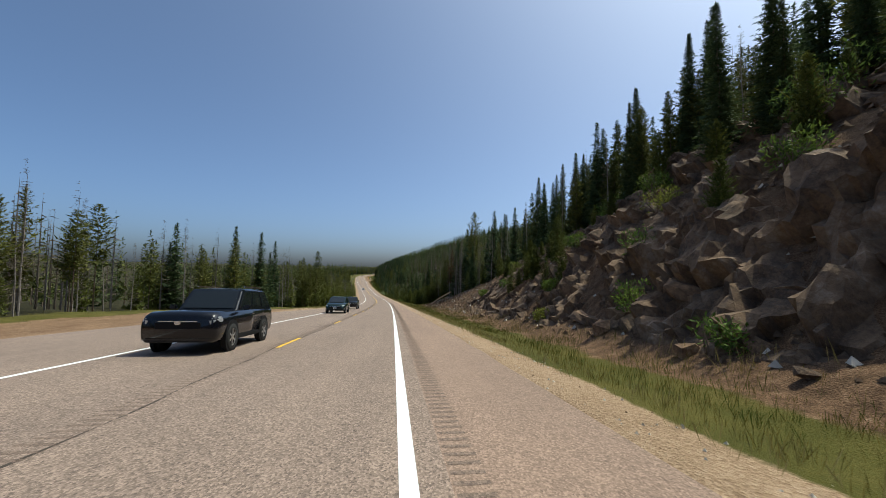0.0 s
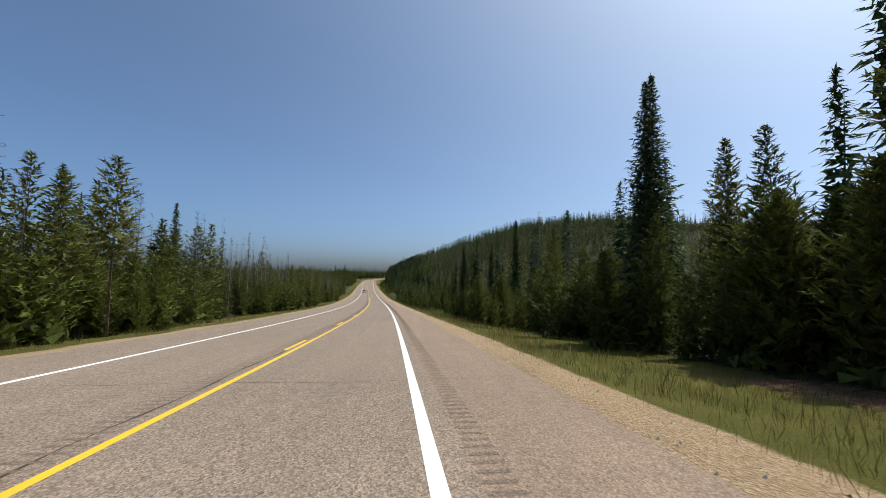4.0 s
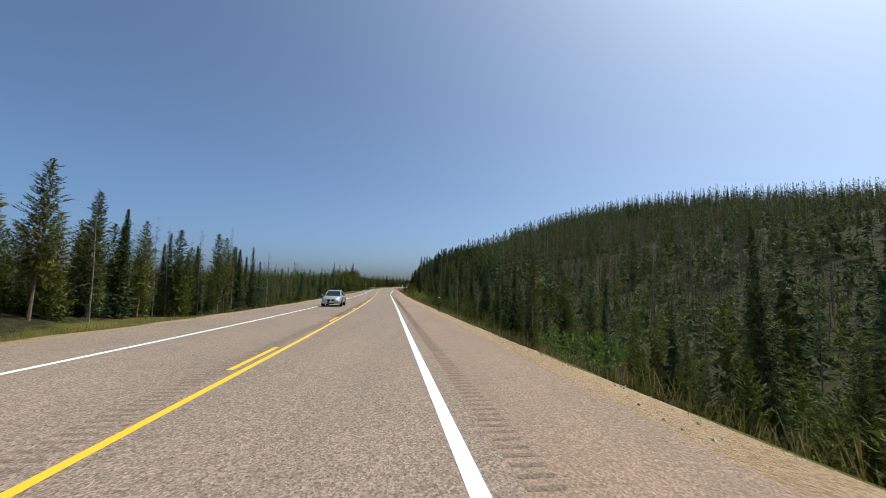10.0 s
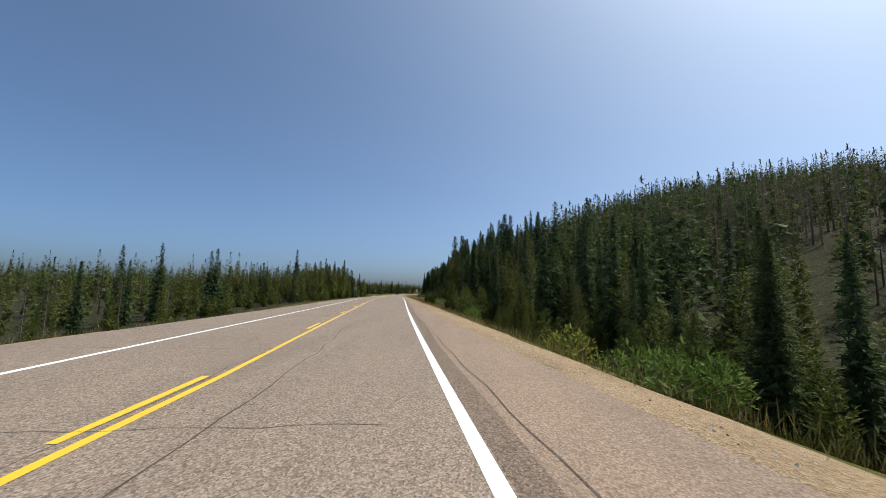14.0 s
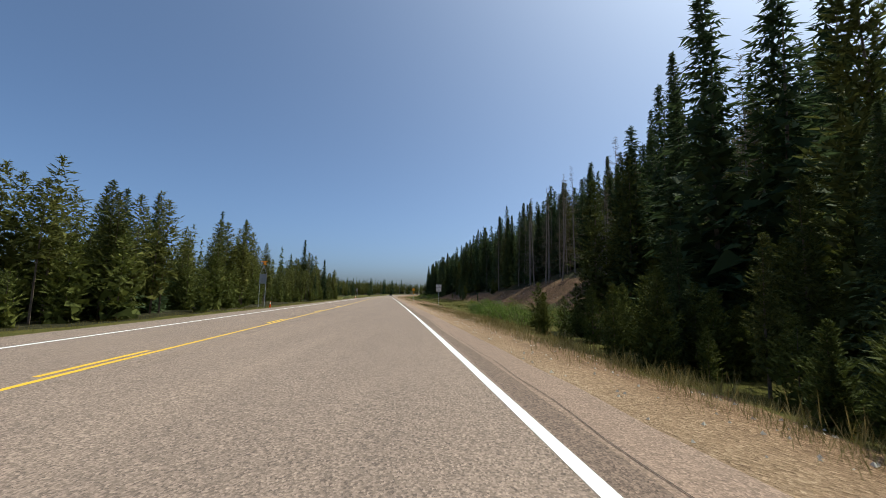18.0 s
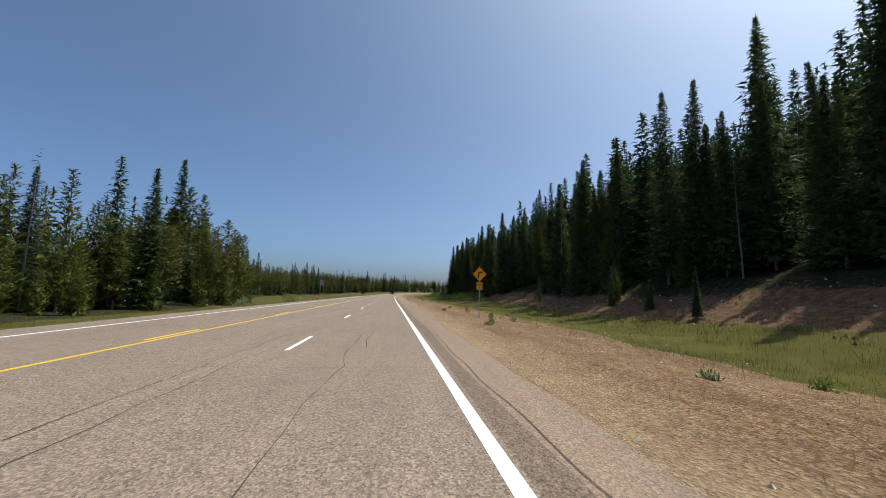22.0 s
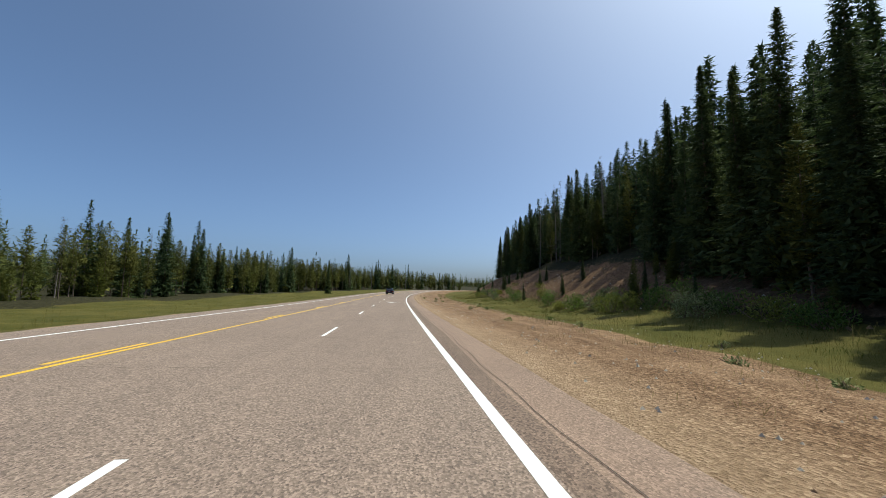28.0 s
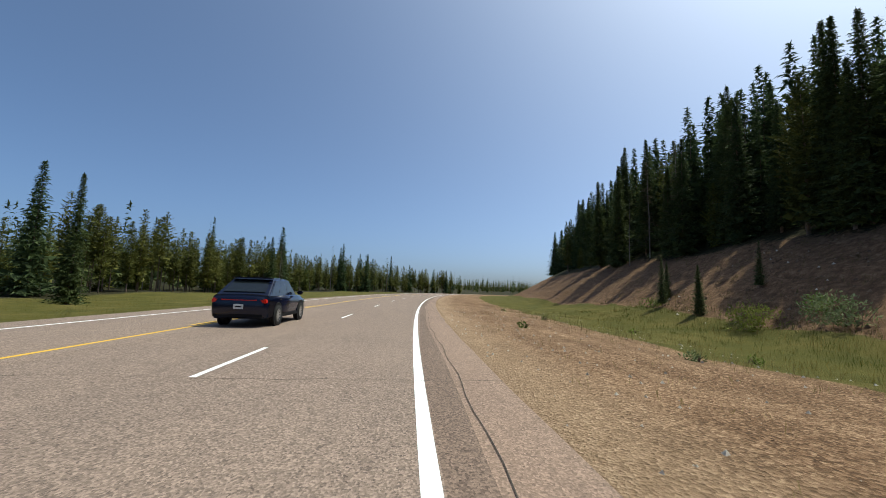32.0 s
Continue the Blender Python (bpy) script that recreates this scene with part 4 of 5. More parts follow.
def grass(name, areas, material, label, height, blades, seed):
    """Blades of grass in tufts: areas are (s0, s1, u0, u1, tufts)."""
    g = np.random.default_rng(seed)
    Q = []
    for s0, s1, u0, u1, n in areas:
        s, u = g.uniform(s0, s1, n), g.uniform(u0, u1, n)
        keep = lumps(s * 1.0, u * 2.2, .9) + g.normal(0, .5, n) > -.25
        s, u = s[keep], u[keep]
        x, y, z = ground_at(s, u)
        for b in range(blades):
            m = len(x)
            p = np.stack([x + g.normal(0, .10, m), y + g.normal(0, .10, m), z - .03], 1)
            L = height * g.uniform(.45, 1.25, m)
            d = np.stack([g.normal(0, .28, m), g.normal(0, .28, m), np.ones(m)], 1)
            Q.append(kites(p, p + d * L[:, None], L * .02 + .006, g.normal(size=(m, 3))))
    ob = new(name, quad_mesh(name, np.concatenate(Q), material))
    tagged(ob, label, "grass", kind="stuff")


grass("verge_grass", [(-10, 110, 3.9, 8.8, 9000), (110, 200, 3.9, 10, 5000), (200, 440, 4.1, 7.5, 7000), (440, 515, 4.0, 9, 4000), (500, 580, 8.5, 16, 3000), (580, 830, 11.5, 19, 5000)], M_GRASSBLADE, "dry yellow-green grass on the road verge", .26, 5, 1)
grass("ditch_grass", [(-10, 110, 5.2, 8.2, 2500), (500, 560, 11, 19, 3500), (560, 830, 14, 20.5, 8000), (110, 200, 6, 11, 2000), (200, 440, 6, 16, 6000)], M_GREENBLADE, "fresh green grass in the ditch", .32, 5, 2)
grass("dry_grass", [(440, 540, 3.0, 7.5, 6500), (540, 830, 7, 12, 2500), (110, 440, 3.4, 4.6, 3000), (-10, 110, 3.4, 4.4, 1200), (60, 440, -13.5, -11.2, 3500)], M_DRYBLADE, "dry straw-coloured grass stalks at the gravel edge", .34, 4, 3)
grass("tall_grass", [(110, 440, 4.2, 6.6, 3200), (-10, 110, 7.2, 9.2, 900), (440, 505, 4.5, 8, 1200), (515, 640, 15, 20, 1500), (690, 830, 16, 21, 2000)], M_WEED, "tall brownish weeds and seed heads on the verge", .62, 3, 9)
grass("bank_weeds", [(495, 640, 17.5, 26, 4200), (690, 840, 18.5, 29, 6500), (45, 118, 9, 18, 2200)], M_GRASSBLADE, "sparse weeds and grass on the bare cut banks", .38, 4, 11)
grass("gravel_tufts", [(555, 840, 2.6, 8, 1500), (540, 840, 7, 12.5, 5200), (440, 545, 2.4, 5, 1500)], M_DRYBLADE, "thin straw tufts on the bare gravel", .20, 4, 12)
grass("far_side_grass", [(0, 110, -37, -27, 2500), (80, 300, -17, -12, 4500), (300, 470, -22, -12, 4500), (450, 600, -21, -14, 3500), (600, 840, -40, -14.5, 8000)], M_GRASSBLADE, "dry grass across the road", .3, 3, 4)


# ---- the rock cut ----
def rock_material():
    m, n, l, b = mat("cut_rock", 0.9, 0, 0.25)
    a = noise_tex(n, l, .7, 8, .65)
    c = noise_tex(n, l, 6, 6, .7)
    v = n.new("ShaderNodeTexVoronoi")
    v.feature = 'DISTANCE_TO_EDGE'
    v.inputs["Scale"].default_value = 1.7
    tc = n.new("ShaderNodeTexCoord")
    l.new(tc.outputs["Object"], v.inputs["Vector"])
    r = ramp(n, [(.28, (.050, .037, .028)), (.43, (.120, .084, .059)), (.54, (.245, .162, .100)), (.7, (.38, .31, .245))])
    l.new(mix(n, l, .35, a.outputs[0], c.outputs[0]), r.inputs[0])
    k = ramp(n, [(0.0, (.82, .80, .78)), (.03, (1, 1, 1))])
    l.new(v.outputs["Distance"], k.inputs[0])
    oi = n.new("ShaderNodeObjectInfo")
    o = ramp(n, [(0, (.72, .70, .70)), (.6, (1.0, .97, .94)), (1, (1.25, 1.12, 1.0))])
    l.new(oi.outputs["Random"], o.inputs[0])
    col = mix(n, l, 1.0, mix(n, l, 1.0, r.outputs[0], k.outputs[0], 'MULTIPLY'), o.outputs[0], 'MULTIPLY')
    l.new(col, b.inputs["Base Color"])
    bump(n, l, b, mix(n, l, .5, c.outputs[0], a.outputs[0]), .8, .12)
    return m


M_PALE = simple("pale_stone", (.55, .50, .42), .9, var=.25, scale=2, bumpy=.5)
M_ROCK = rock_material()


def rock_mesh(seed):
    g = np.random.default_rng(seed)
    bm = bmesh.new()
    for _ in range(16):
        v = g.uniform(-1, 1, 3)
        v /= max(abs(v)) ** .75
        bm.verts.new(v * np.array([1, .75, .6]) * .5)
    r = bmesh.ops.convex_hull(bm, input=bm.verts)
    bmesh.ops.delete(bm, geom=[v for v in bm.verts if not v.link_faces], context='VERTS')
    me = bpy.data.meshes.new("rock")
    bm.to_mesh(me)
    bm.free()
    me.materials.append(M_ROCK)
    return me


ROCKS = [rock_mesh(900 + k) for k in range(14)]


def build_rock_face():
    g = np.random.default_rng(5)
    ss, us = np.arange(-28, 66, .2), np.arange(8.6, 25, .2)
    S_, U_ = np.meshgrid(ss, us, indexing="ij")
    X, Y, Z = ground_at(S_, U_)
    P = np.stack([S_.ravel(), U_.ravel()], 1)

    def blocks(n, amp, tilt, skew):
        """Faceted blocks: each cell has its own height and slope, ledges run along the face."""
        c = np.stack([g.uniform(-30, 68, n), g.uniform(8, 26, n)], 1)
        q = np.array([skew, 1.0])
        j = np.concatenate([((P[k:k + 1500, None, :] * q - (c * q)[None]) ** 2).sum(-1).argmin(1) for k in range(0, len(P), 1500)])
        hh = g.uniform(-1, 1, n) * amp
        tt = g.normal(0, tilt, (n, 2)) + np.array([0, -.9 * tilt])
        return hh[j] + ((P - c[j]) * tt[j]).sum(1)
    hgt = np.clip(blocks(210, .75, .16, .7), -1.1, 1.0) + np.clip(blocks(1000, .38, .34, .8), -.7, .7) + blocks(5600, .12, .42, .9)
    hgt = hgt.reshape(S_.shape)
    amp = np.interp(S_, [-28, 26, 44, 66], [1.15, 1.0, .5, .12]) * np.clip((U_ - 9.0) / 1.0, 0, 1) * np.clip((25 - U_) / 4, 0, 1)
    a = at_road(S_, U_)[3]
    off = hgt * amp
    X = X - np.cos(a) * off * .75
    Y = Y + np.sin(a) * off * .75 + .25 * amp * lumps(S_, U_, 2.0)
    Z = Z + off * .55 - .12 + .1 * amp
    me = grid_mesh("rock_face", X, Y, Z, M_ROCK)
    me.polygons.foreach_set("use_smooth", np.zeros(len(me.polygons), bool))
    ob = tagged(new("rock_face", me), "blasted brown and grey rock cut beside the road", "rock face", kind="structure")
    for k in range(290):
        s = g.uniform(-14, 60) if k < 240 else g.uniform(60, 106)
        u = 9.2 + (11.0 if s < 60 else 6.0) * g.random() ** 1.4
        big = np.interp(s, [-14, 30, 60, 106], [1.5, 1.3, .8, .5]) * g.uniform(.3, 1.15)
        x, y, z = (float(v) for v in ground_at(s, u))
        o = new("rock", ROCKS[k % len(ROCKS)])
        o.parent = ob
        o.matrix_world = pose(x, y, z + .05 * big, g.uniform(-30, 30), g.uniform(-50, -5), g.uniform(60, 120)) @ Matrix.Diagonal((big * g.uniform(.9, 1.7), big * g.uniform(.7, 1.1), big * g.uniform(.6, 1.0), 1))


build_rock_face()


def boulder(s, u, size, label, k=0, mat_=None):
    x, y, z = (float(v) for v in ground_at(s, u))
    me = ROCKS[k % len(ROCKS)]
    if mat_:
        me = me.copy()
        me.materials.clear()
        me.materials.append(mat_)
    o = new("boulder", me)
    o.matrix_world = pose(x, y, z + size * .2, 8, -10, 40 * k) @ Matrix.Diagonal((size, size * .9, size * .85, 1))
    tagged(o, label, "rock")


boulder(454.4, 4.6, .55, "pale boulder on the gravel beside the shoulder", 3, M_PALE)
boulder(60, -25, 1.0, "pale boulder at the edge of the turnout", 5, M_PALE)
for k, (a, b, c) in enumerate([(12, 9.0, .8), (17.5, 9.2, 1.2), (24, 8.8, .5), (40, 8.9, .6), (8, 8.6, .5), (66, 9.0, .5), (72, 8.8, .35)]):
    boulder(a, b, c, "angular grey boulder fallen at the foot of the rocks", k)
for k, (a, b, c) in enumerate([(262, -15.2, 1.3), (268, -15.6, .9), (276, -15.0, 1.1), (283, -15.4, 1.4), (247, -15.6, .9)]):
    boulder(a, b, c, "tan boulder in the low bank across the road", k + 3)


def scatter_stones(material, areas, name, label):
    g = np.random.default_rng(77)
    Q = []
    tri = np.array([[.5, 0, 0], [-.3, .45, 0], [-.3, -.45, 0], [.05, .05, .55]])
    for s0, s1, u0, u1, n, sz in areas:
        s, u = g.uniform(s0, s1, n), g.uniform(u0, u1, n)
        x, y, z = ground_at(s, u)
        k = sz * g.uniform(.4, 1.8, n)
        c = np.stack([x, y, z], 1)
        a = g.uniform(0, 6.28, n)
        R = np.stack([np.stack([np.cos(a), -np.sin(a), 0 * a], -1), np.stack([np.sin(a), np.cos(a), 0 * a], -1), np.stack([0 * a, 0 * a, 1 + 0 * a], -1)], 1)
        T = np.einsum("nij,kj->nki", R, tri) * k[:, None, None] + c[:, None, :]
        for f in ((0, 1, 3), (1, 2, 3), (2, 0, 3)):
            Q.append(np.stack([T[:, f[0]], T[:, f[1]], T[:, f[2]], (T[:, f[2]] + T[:, f[0]]) / 2], 1))
    ob = new(name, quad_mesh(name, np.concatenate(Q), material))
    tagged(ob, label, "stones", kind="stuff")


scatter_stones(M_ROCK, ((-10, 110, 8.6, 18, 4500, .22), (495, 620, 18, 27, 2600, .16), (690, 830, 19, 30, 5200, .17), (440, 830, 2, 10, 1200, .03), (-10, 440, 2.7, 3.8, 700, .035)), "loose_stones", "loose broken stones on banks and gravel")
scatter_stones(M_PALE, ((540, 830, 1.6, 12, 4200, .055), (440, 540, 1.6, 6, 1200, .05), (-10, 440, 2.5, 4.0, 2600, .04), (-10, 110, 8.8, 15, 500, .2), (500, 830, 18, 28, 700, .16)), "pale_pebbles", "pale pebbles on the gravel")

# small spruces and shrubs on the cut banks
_r = np.random.default_rng(31)
for k in range(20):
    put_tree("spruce", k, _r.uniform(735, 830), _r.uniform(18.5, 27), _r.uniform(1.8, 4.2), _r.uniform(0, 360), "small spruces on the bank")
for k in range(26):
    put_tree(["spruce", "young"][k % 2], k, _r.uniform(700, 742), _r.uniform(20, 26), _r.uniform(2.2, 5.5), _r.uniform(0, 360), "small spruces on the bank")
for k in range(16):
    put_tree(["spruce", "young"][k % 2], k, _r.uniform(515, 640), _r.uniform(19, 27), _r.uniform(1.8, 4.5), _r.uniform(0, 360), "small spruces on the bank")
for k in range(14):
    put_tree("young", k, _r.uniform(-5, 62), _r.uniform(12, 20), _r.uniform(1.5, 4.0), _r.uniform(0, 360), "small pines among the rocks")
for k in range(12):
    bush(["shrub", "yellow_shrub"][k % 2], _r.uniform(690, 830), _r.uniform(19, 28), 1.8, 1.5, .9, 200 + k, "low shrub on the bare cut bank", 350, .2, 5)


# ---- cracks, rumble strips and the old seam ----
def ribbon(P, width, name="crack"):
    """Flat ribbon quads along points given as (s, u), with the width in metres."""
    P = np.array(P, float)
    d = np.gradient(P, axis=0)
    nrm = np.stack([-d[:, 1], d[:, 0]], 1)
    nrm /= np.linalg.norm(nrm, axis=1, keepdims=True) + 1e-9
    w = np.asarray(width)[..., None] / 2
    A, B = P + nrm * w, P - nrm * w
    out = []
    for E in (A, B):
        x, y, z, a = at_road(E[:, 0], E[:, 1])
        out.append(np.stack([x, y, z + .004], 1))
    return np.stack([out[0][:-1], out[0][1:], out[1][1:], out[1][:-1]], 1)


def build_cracks():
    g = np.random.default_rng(3)
    Q = []
    s = -20.0
    while s < 900:
        lo, hi = float(left_edge(s)), float(right_edge(s))
        kind = g.random()
        if kind < .55:
            ua, ub = lo * g.uniform(.3, 1), hi
        elif kind < .8:
            ua, ub = lo, g.uniform(lo * .3, hi)
        else:
            ua, ub = g.uniform(lo, -3), g.uniform(-2, hi)
        n = max(6, int(abs(ub - ua) / .3))
        u = np.linspace(ua, ub, n)
        w = np.cumsum(g.normal(0, .045, n))
        Q.append(ribbon(np.stack([s + w - w.mean(), u], 1), g.uniform(.010, .026) * g.uniform(.5, 1.2, n)))
        s += g.choice([6, 9, 12.2]) + g.uniform(-2, 2)
    for _ in range(34):
        s0 = g.uniform(-10, 860)
        L = g.uniform(8, 35)
        n = int(L / .8)
        u0 = g.uniform(float(yellow_line(s0)) - 2, -.7)
        w = np.cumsum(g.normal(0, .05, n))
        Q.append(ribbon(np.stack([np.linspace(s0, s0 + L, n), u0 + w], 1), g.uniform(.008, .022) * g.uniform(.4, 1.3, n)))
    tagged(new("road_cracks", quad_mesh("road_cracks", np.concatenate(Q), M_TAR)), "dark sealed cracks across the pavement", "cracks", kind="stuff")
    # rumble strips: short flat bars beside the lines, the grooves' shade put into their colour
    B = []
    for s0, s1, uc, wd, lift in ((-20, 345, .53, .32, -.003), (-20, 360, Y2 - .12, .42, .002)):
        ss = np.arange(s0, s1, .21)
        for da, db in ((0, .08),):
            q = []
            for sa, uu in ((ss + da, uc - wd / 2), (ss + da, uc + wd / 2), (ss + db, uc + wd / 2), (ss + db, uc - wd / 2)):
                x, y, z, a = at_road(sa, np.full(len(ss), uu))
                q.append(np.stack([x, y, z + lift], 1))
            B.append(np.stack(q, 1))
    tagged(new("rumble_strip", quad_mesh("rumble_strip", np.concatenate(B), M_RUMBLE)), "rumble strip of flat bars darkened like shaded grooves beside the lines", "rumble strip", kind="stuff")


build_cracks()
tagged(new("old_seam", strip("old_seam", 352, 1100, lambda s: .14 + .05 * np.sin(s * .21), lambda s: .14 + np.interp(s, [352, 390, 1100], [.05, .36, .36]) + .05 * np.sin(s * .37), .002, M_DARKSEAM, 1.0)), "strip of darker old asphalt along the edge line", "seam", kind="structure")
tagged(new("seam_crack", strip("seam_crack", 330, 1100, lambda s: .60 + .05 * np.sin(s * .37) + .03 * np.sin(s * 1.9), lambda s: .612 + .05 * np.sin(s * .37) + .03 * np.sin(s * 1.9), .004, M_TAR, .7)), "long dark crack where shoulder meets lane", "crack", kind="structure")

tagged(new("centre_joint", strip("centre_joint", -40, 125, lambda s: -3.62 + .05 * np.sin(s * .37) + .04 * np.sin(s * 1.3), lambda s: -3.585 + .05 * np.sin(s * .37) + .04 * np.sin(s * 1.3) + .02 * np.sin(s * 3.1), .002, M_TAR, .6)), "dark cracked joint along the middle of the road", "crack", kind="structure")

# ---- signs, posts and cones ----
M_STEEL = simple("galvanised_steel", (.42, .43, .44), .5, .7, .5, .15)
M_RUSTPOST = simple("dark_steel_post", (.06, .045, .035), .7, .2, .3, .3)
M_SIGNW = simple("white_sign_sheeting", (.78, .78, .76), .5, 0, .4, .05)
M_SIGNY = simple("amber_sign_sheeting", (.85, .36, .012), .5, 0, .4, .06)
M_BLACK = simple("black_sign_ink", (.012, .012, .013), .6, 0, .3, .1)
M_SIGNBACK = simple("bare_aluminium_back", (.30, .31, .32), .55, .4, .4, .15)
M_ORANGE = simple("fluorescent_orange", (.90, .14, .012), .55, 0, .4, .08)
M_REFLECT = simple("white_reflector", (.85, .85, .82), .3, 0, .6, .04)
M_PLATEW = simple("number_plate", (.62, .64, .62), .5, 0, .4, .08)


def bm_box(bm, sx, sy, sz, x=0, y=0, z=0, bevel=0.0):
    r = bmesh.ops.create_cube(bm, size=1, matrix=Matrix.Translation((x, y, z)) @ Matrix.Diagonal((sx, sy, sz, 1)))
    if bevel:
        es = list({e for v in r["verts"] for e in v.link_edges})
        bmesh.ops.bevel(bm, geom=es, offset=bevel, segments=2, affect='EDGES')


def bm_cyl(bm, r0, r1, depth, m, seg=16):
    bmesh.ops.create_cone(bm, cap_ends=True, segments=seg, radius1=r0, radius2=r1, depth=depth, matrix=m)


def part(name, bm, material, parent, label="", smooth=False):
    me = bpy.data.meshes.new(name)
    bm.to_mesh(me)
    bm.free()
    me.materials.append(material)
    if smooth:
        me.polygons.foreach_set("use_smooth", np.ones(len(me.polygons), bool))
    o = new(name, me)
    o.parent = parent
    if label:
        tagged(o, label)
    return o


def box_part(name, size, at, material, parent, bevel=.0, label="", rot=None):
    bm = bmesh.new()
    bm_box(bm, *size, bevel=bevel)
    bmesh.ops.transform(bm, matrix=Matrix.Translation(at) @ (rot if rot else Matrix()), verts=bm.verts)
    return part(name, bm, material, parent, label)


def outline_part(name, pts, thick, at, material, parent, label=""):
    """A flat plate in the x-z plane, facing -y, from its outline."""
    bm = bmesh.new()
    f = [bm.verts.new((x, -thick / 2, z)) for x, z in pts]
    b = [bm.verts.new((x, thick / 2, z)) for x, z in pts]
    bm.faces.new(f)
    bm.faces.new(b[::-1])
    for i in range(len(pts)):
        j = (i + 1) % len(pts)
        bm.faces.new((f[j], f[i], b[i], b[j]))
    bmesh.ops.recalc_face_normals(bm, faces=bm.faces)
    bmesh.ops.transform(bm, matrix=Matrix.Translation(at), verts=bm.verts)
    return part(name, bm, material, parent, label)


def rounded(w, h, r, n=5):
    out = []
    for cx, cz, a0 in ((w / 2 - r, h / 2 - r, 0), (-w / 2 + r, h / 2 - r, 90), (-w / 2 + r, -h / 2 + r, 180), (w / 2 - r, -h / 2 + r, 270)):
        for k in range(n + 1):
            a = radians(a0 + 90 * k / n)
            out.append((cx + r * math.cos(a), cz + r * math.sin(a)))
    return out


def turned(pts, deg):
    c, s_ = math.cos(radians(deg)), math.sin(radians(deg))
    return [(x * c - z * s_, x * s_ + z * c) for x, z in pts]


def text_part(name, words, size, at, material, parent):
    cu = bpy.data.curves.new(name, 'FONT')
    cu.body = words
    cu.size = size
    cu.align_x, cu.align_y = 'CENTER', 'CENTER'
    cu.extrude = .0015
    cu.materials.append(material)
    o = new(name, cu)
    o.parent = parent
    o.matrix_local = Matrix.Translation(at) @ pose(0, 0, 0, 90, 0, 0)
    return o


def sign_root(name, s, u, label, category="road sign", turn=0.0):
    x, y, z = (float(v) for v in ground_at(s, u))
    r = new(name)
    r.matrix_world = pose(x, y, z - .02, 0, 0, -math.degrees(float(at_road(s, u)[3])) + turn)
    return tagged(r, label, category)


def keep_right():
    r = sign_root("keep_right_sign", 537.2, 6.2, "white rectangular traffic rule sign on a steel post")
    z0 = 3.15
    box_part("post", (.06, .05, 3.75), (0, .05, 1.85), M_STEEL, r, .006)
    p = outline_part("sign_panel", rounded(.88, 1.16, .05), .012, (0, 0, z0), M_SIGNW, r, "white reflective panel")
    bm = bmesh.new()
    for x, z, w, h in ((0, .55, .80, .016), (0, -.55, .80, .016), (.41, 0, .016, 1.08), (-.41, 0, .016, 1.08)):
        bm_box(bm, w, .004, h, x, -.008, z0 + z)
    part("border", bm, M_BLACK, r)
    for words, z, sz in (("KEEP", .34, .27), ("RIGHT", .08, .27), ("EXCEPT", -.20, .19), ("TO PASS", -.42, .19)):
        text_part("lettering", words, sz, (0, -.009, z0 + z), M_BLACK, r)


def curve_warning():
    r = sign_root("curve_warning_sign", 594.2, 5.6, "amber diamond curve warning sign over a 60 MPH plate")
    zc = 3.25
    box_part("post", (.055, .05, 3.9), (0, .045, 1.9), M_STEEL, r, .006)
    outline_part("diamond_panel", turned(rounded(.78, .78, .05), 45), .012, (0, 0, zc), M_SIGNY, r, "amber diamond panel")
    bm = bmesh.new()
    for k in range(4):
        m = Matrix.Translation((0, -.008, zc)) @ pose(0, 0, 0, 0, 45 + 90 * k, 0) @ Matrix.Translation((0, 0, .365))
        b2 = bmesh.ops.create_cube(bm, size=1, matrix=m @ Matrix.Diagonal((.70, .004, .014, 1)))
    part("border", bm, M_BLACK, r)
    arrow = [(-.12, -.30), (-.04, -.30), (-.04, -.02), (-.03, .03), (0, .075), (.05, .10), (.10, .095), (.10, .03), (.25, .135), (.10, .25), (.10, .18), (.03, .18), (-.05, .145), (-.10, .08), (-.12, 0)]
    outline_part("arrow", arrow, .004, (-.02, -.009, zc), M_BLACK, r, "black right curve arrow")
    outline_part("speed_plate", rounded(.46, .56, .04), .010, (0, 0, zc - .88), M_SIGNY, r, "amber advisory speed plate")
    text_part("lettering", "60", .34, (0, -.008, zc - .80), M_BLACK, r)
    text_part("lettering", "MPH", .14, (0, -.008, zc - 1.05), M_BLACK, r)
    box_part("post_foot", (.10, .10, .16), (0, .045, .08), M_STEEL, r, .01)


def beacon_sign():
    r = sign_root("work_zone_sign", 521, -16.6, "grey back of a road sign with an orange flasher on top", turn=6)
    for x in (-.32, .32):
        box_part("post", (.06, .06, 4.1), (x, .04, 2.0), M_STEEL, r, .006)
    outline_part("sign_panel", rounded(.78, 1.15, .05), .012, (0, 0, 3.45), M_SIGNBACK, r, "bare grey sign back")
    bm = bmesh.new()
    for a, b in (((-.32, 0, 4.05), (0, 0, 5.0)), ((.32, 0, 4.05), (0, 0, 5.0))):
        d = Vector(b) - Vector(a)
        bm_cyl(bm, .022, .022, d.length, Matrix.Translation((Vector(a) + Vector(b)) / 2) @ d.to_track_quat('Z', 'Y').to_matrix().to_4x4(), 8)
    part("bracket", bm, M_STEEL, r)
    bm = bmesh.new()
    bm_box(bm, .72, .05, .12, 0, 0, 5.45, .02)
    bm_box(bm, .20, .16, .34, .05, 0, 5.26, .03)
    bm_box(bm, .34, .10, .16, .14, 0, 5.14, .03)
    part("flag_holder", bm, M_FLAG, r, "orange-yellow flasher head")


M_FLAG = simple("orange_flasher", (.92, .34, .02), .5, 0, .4, .1)


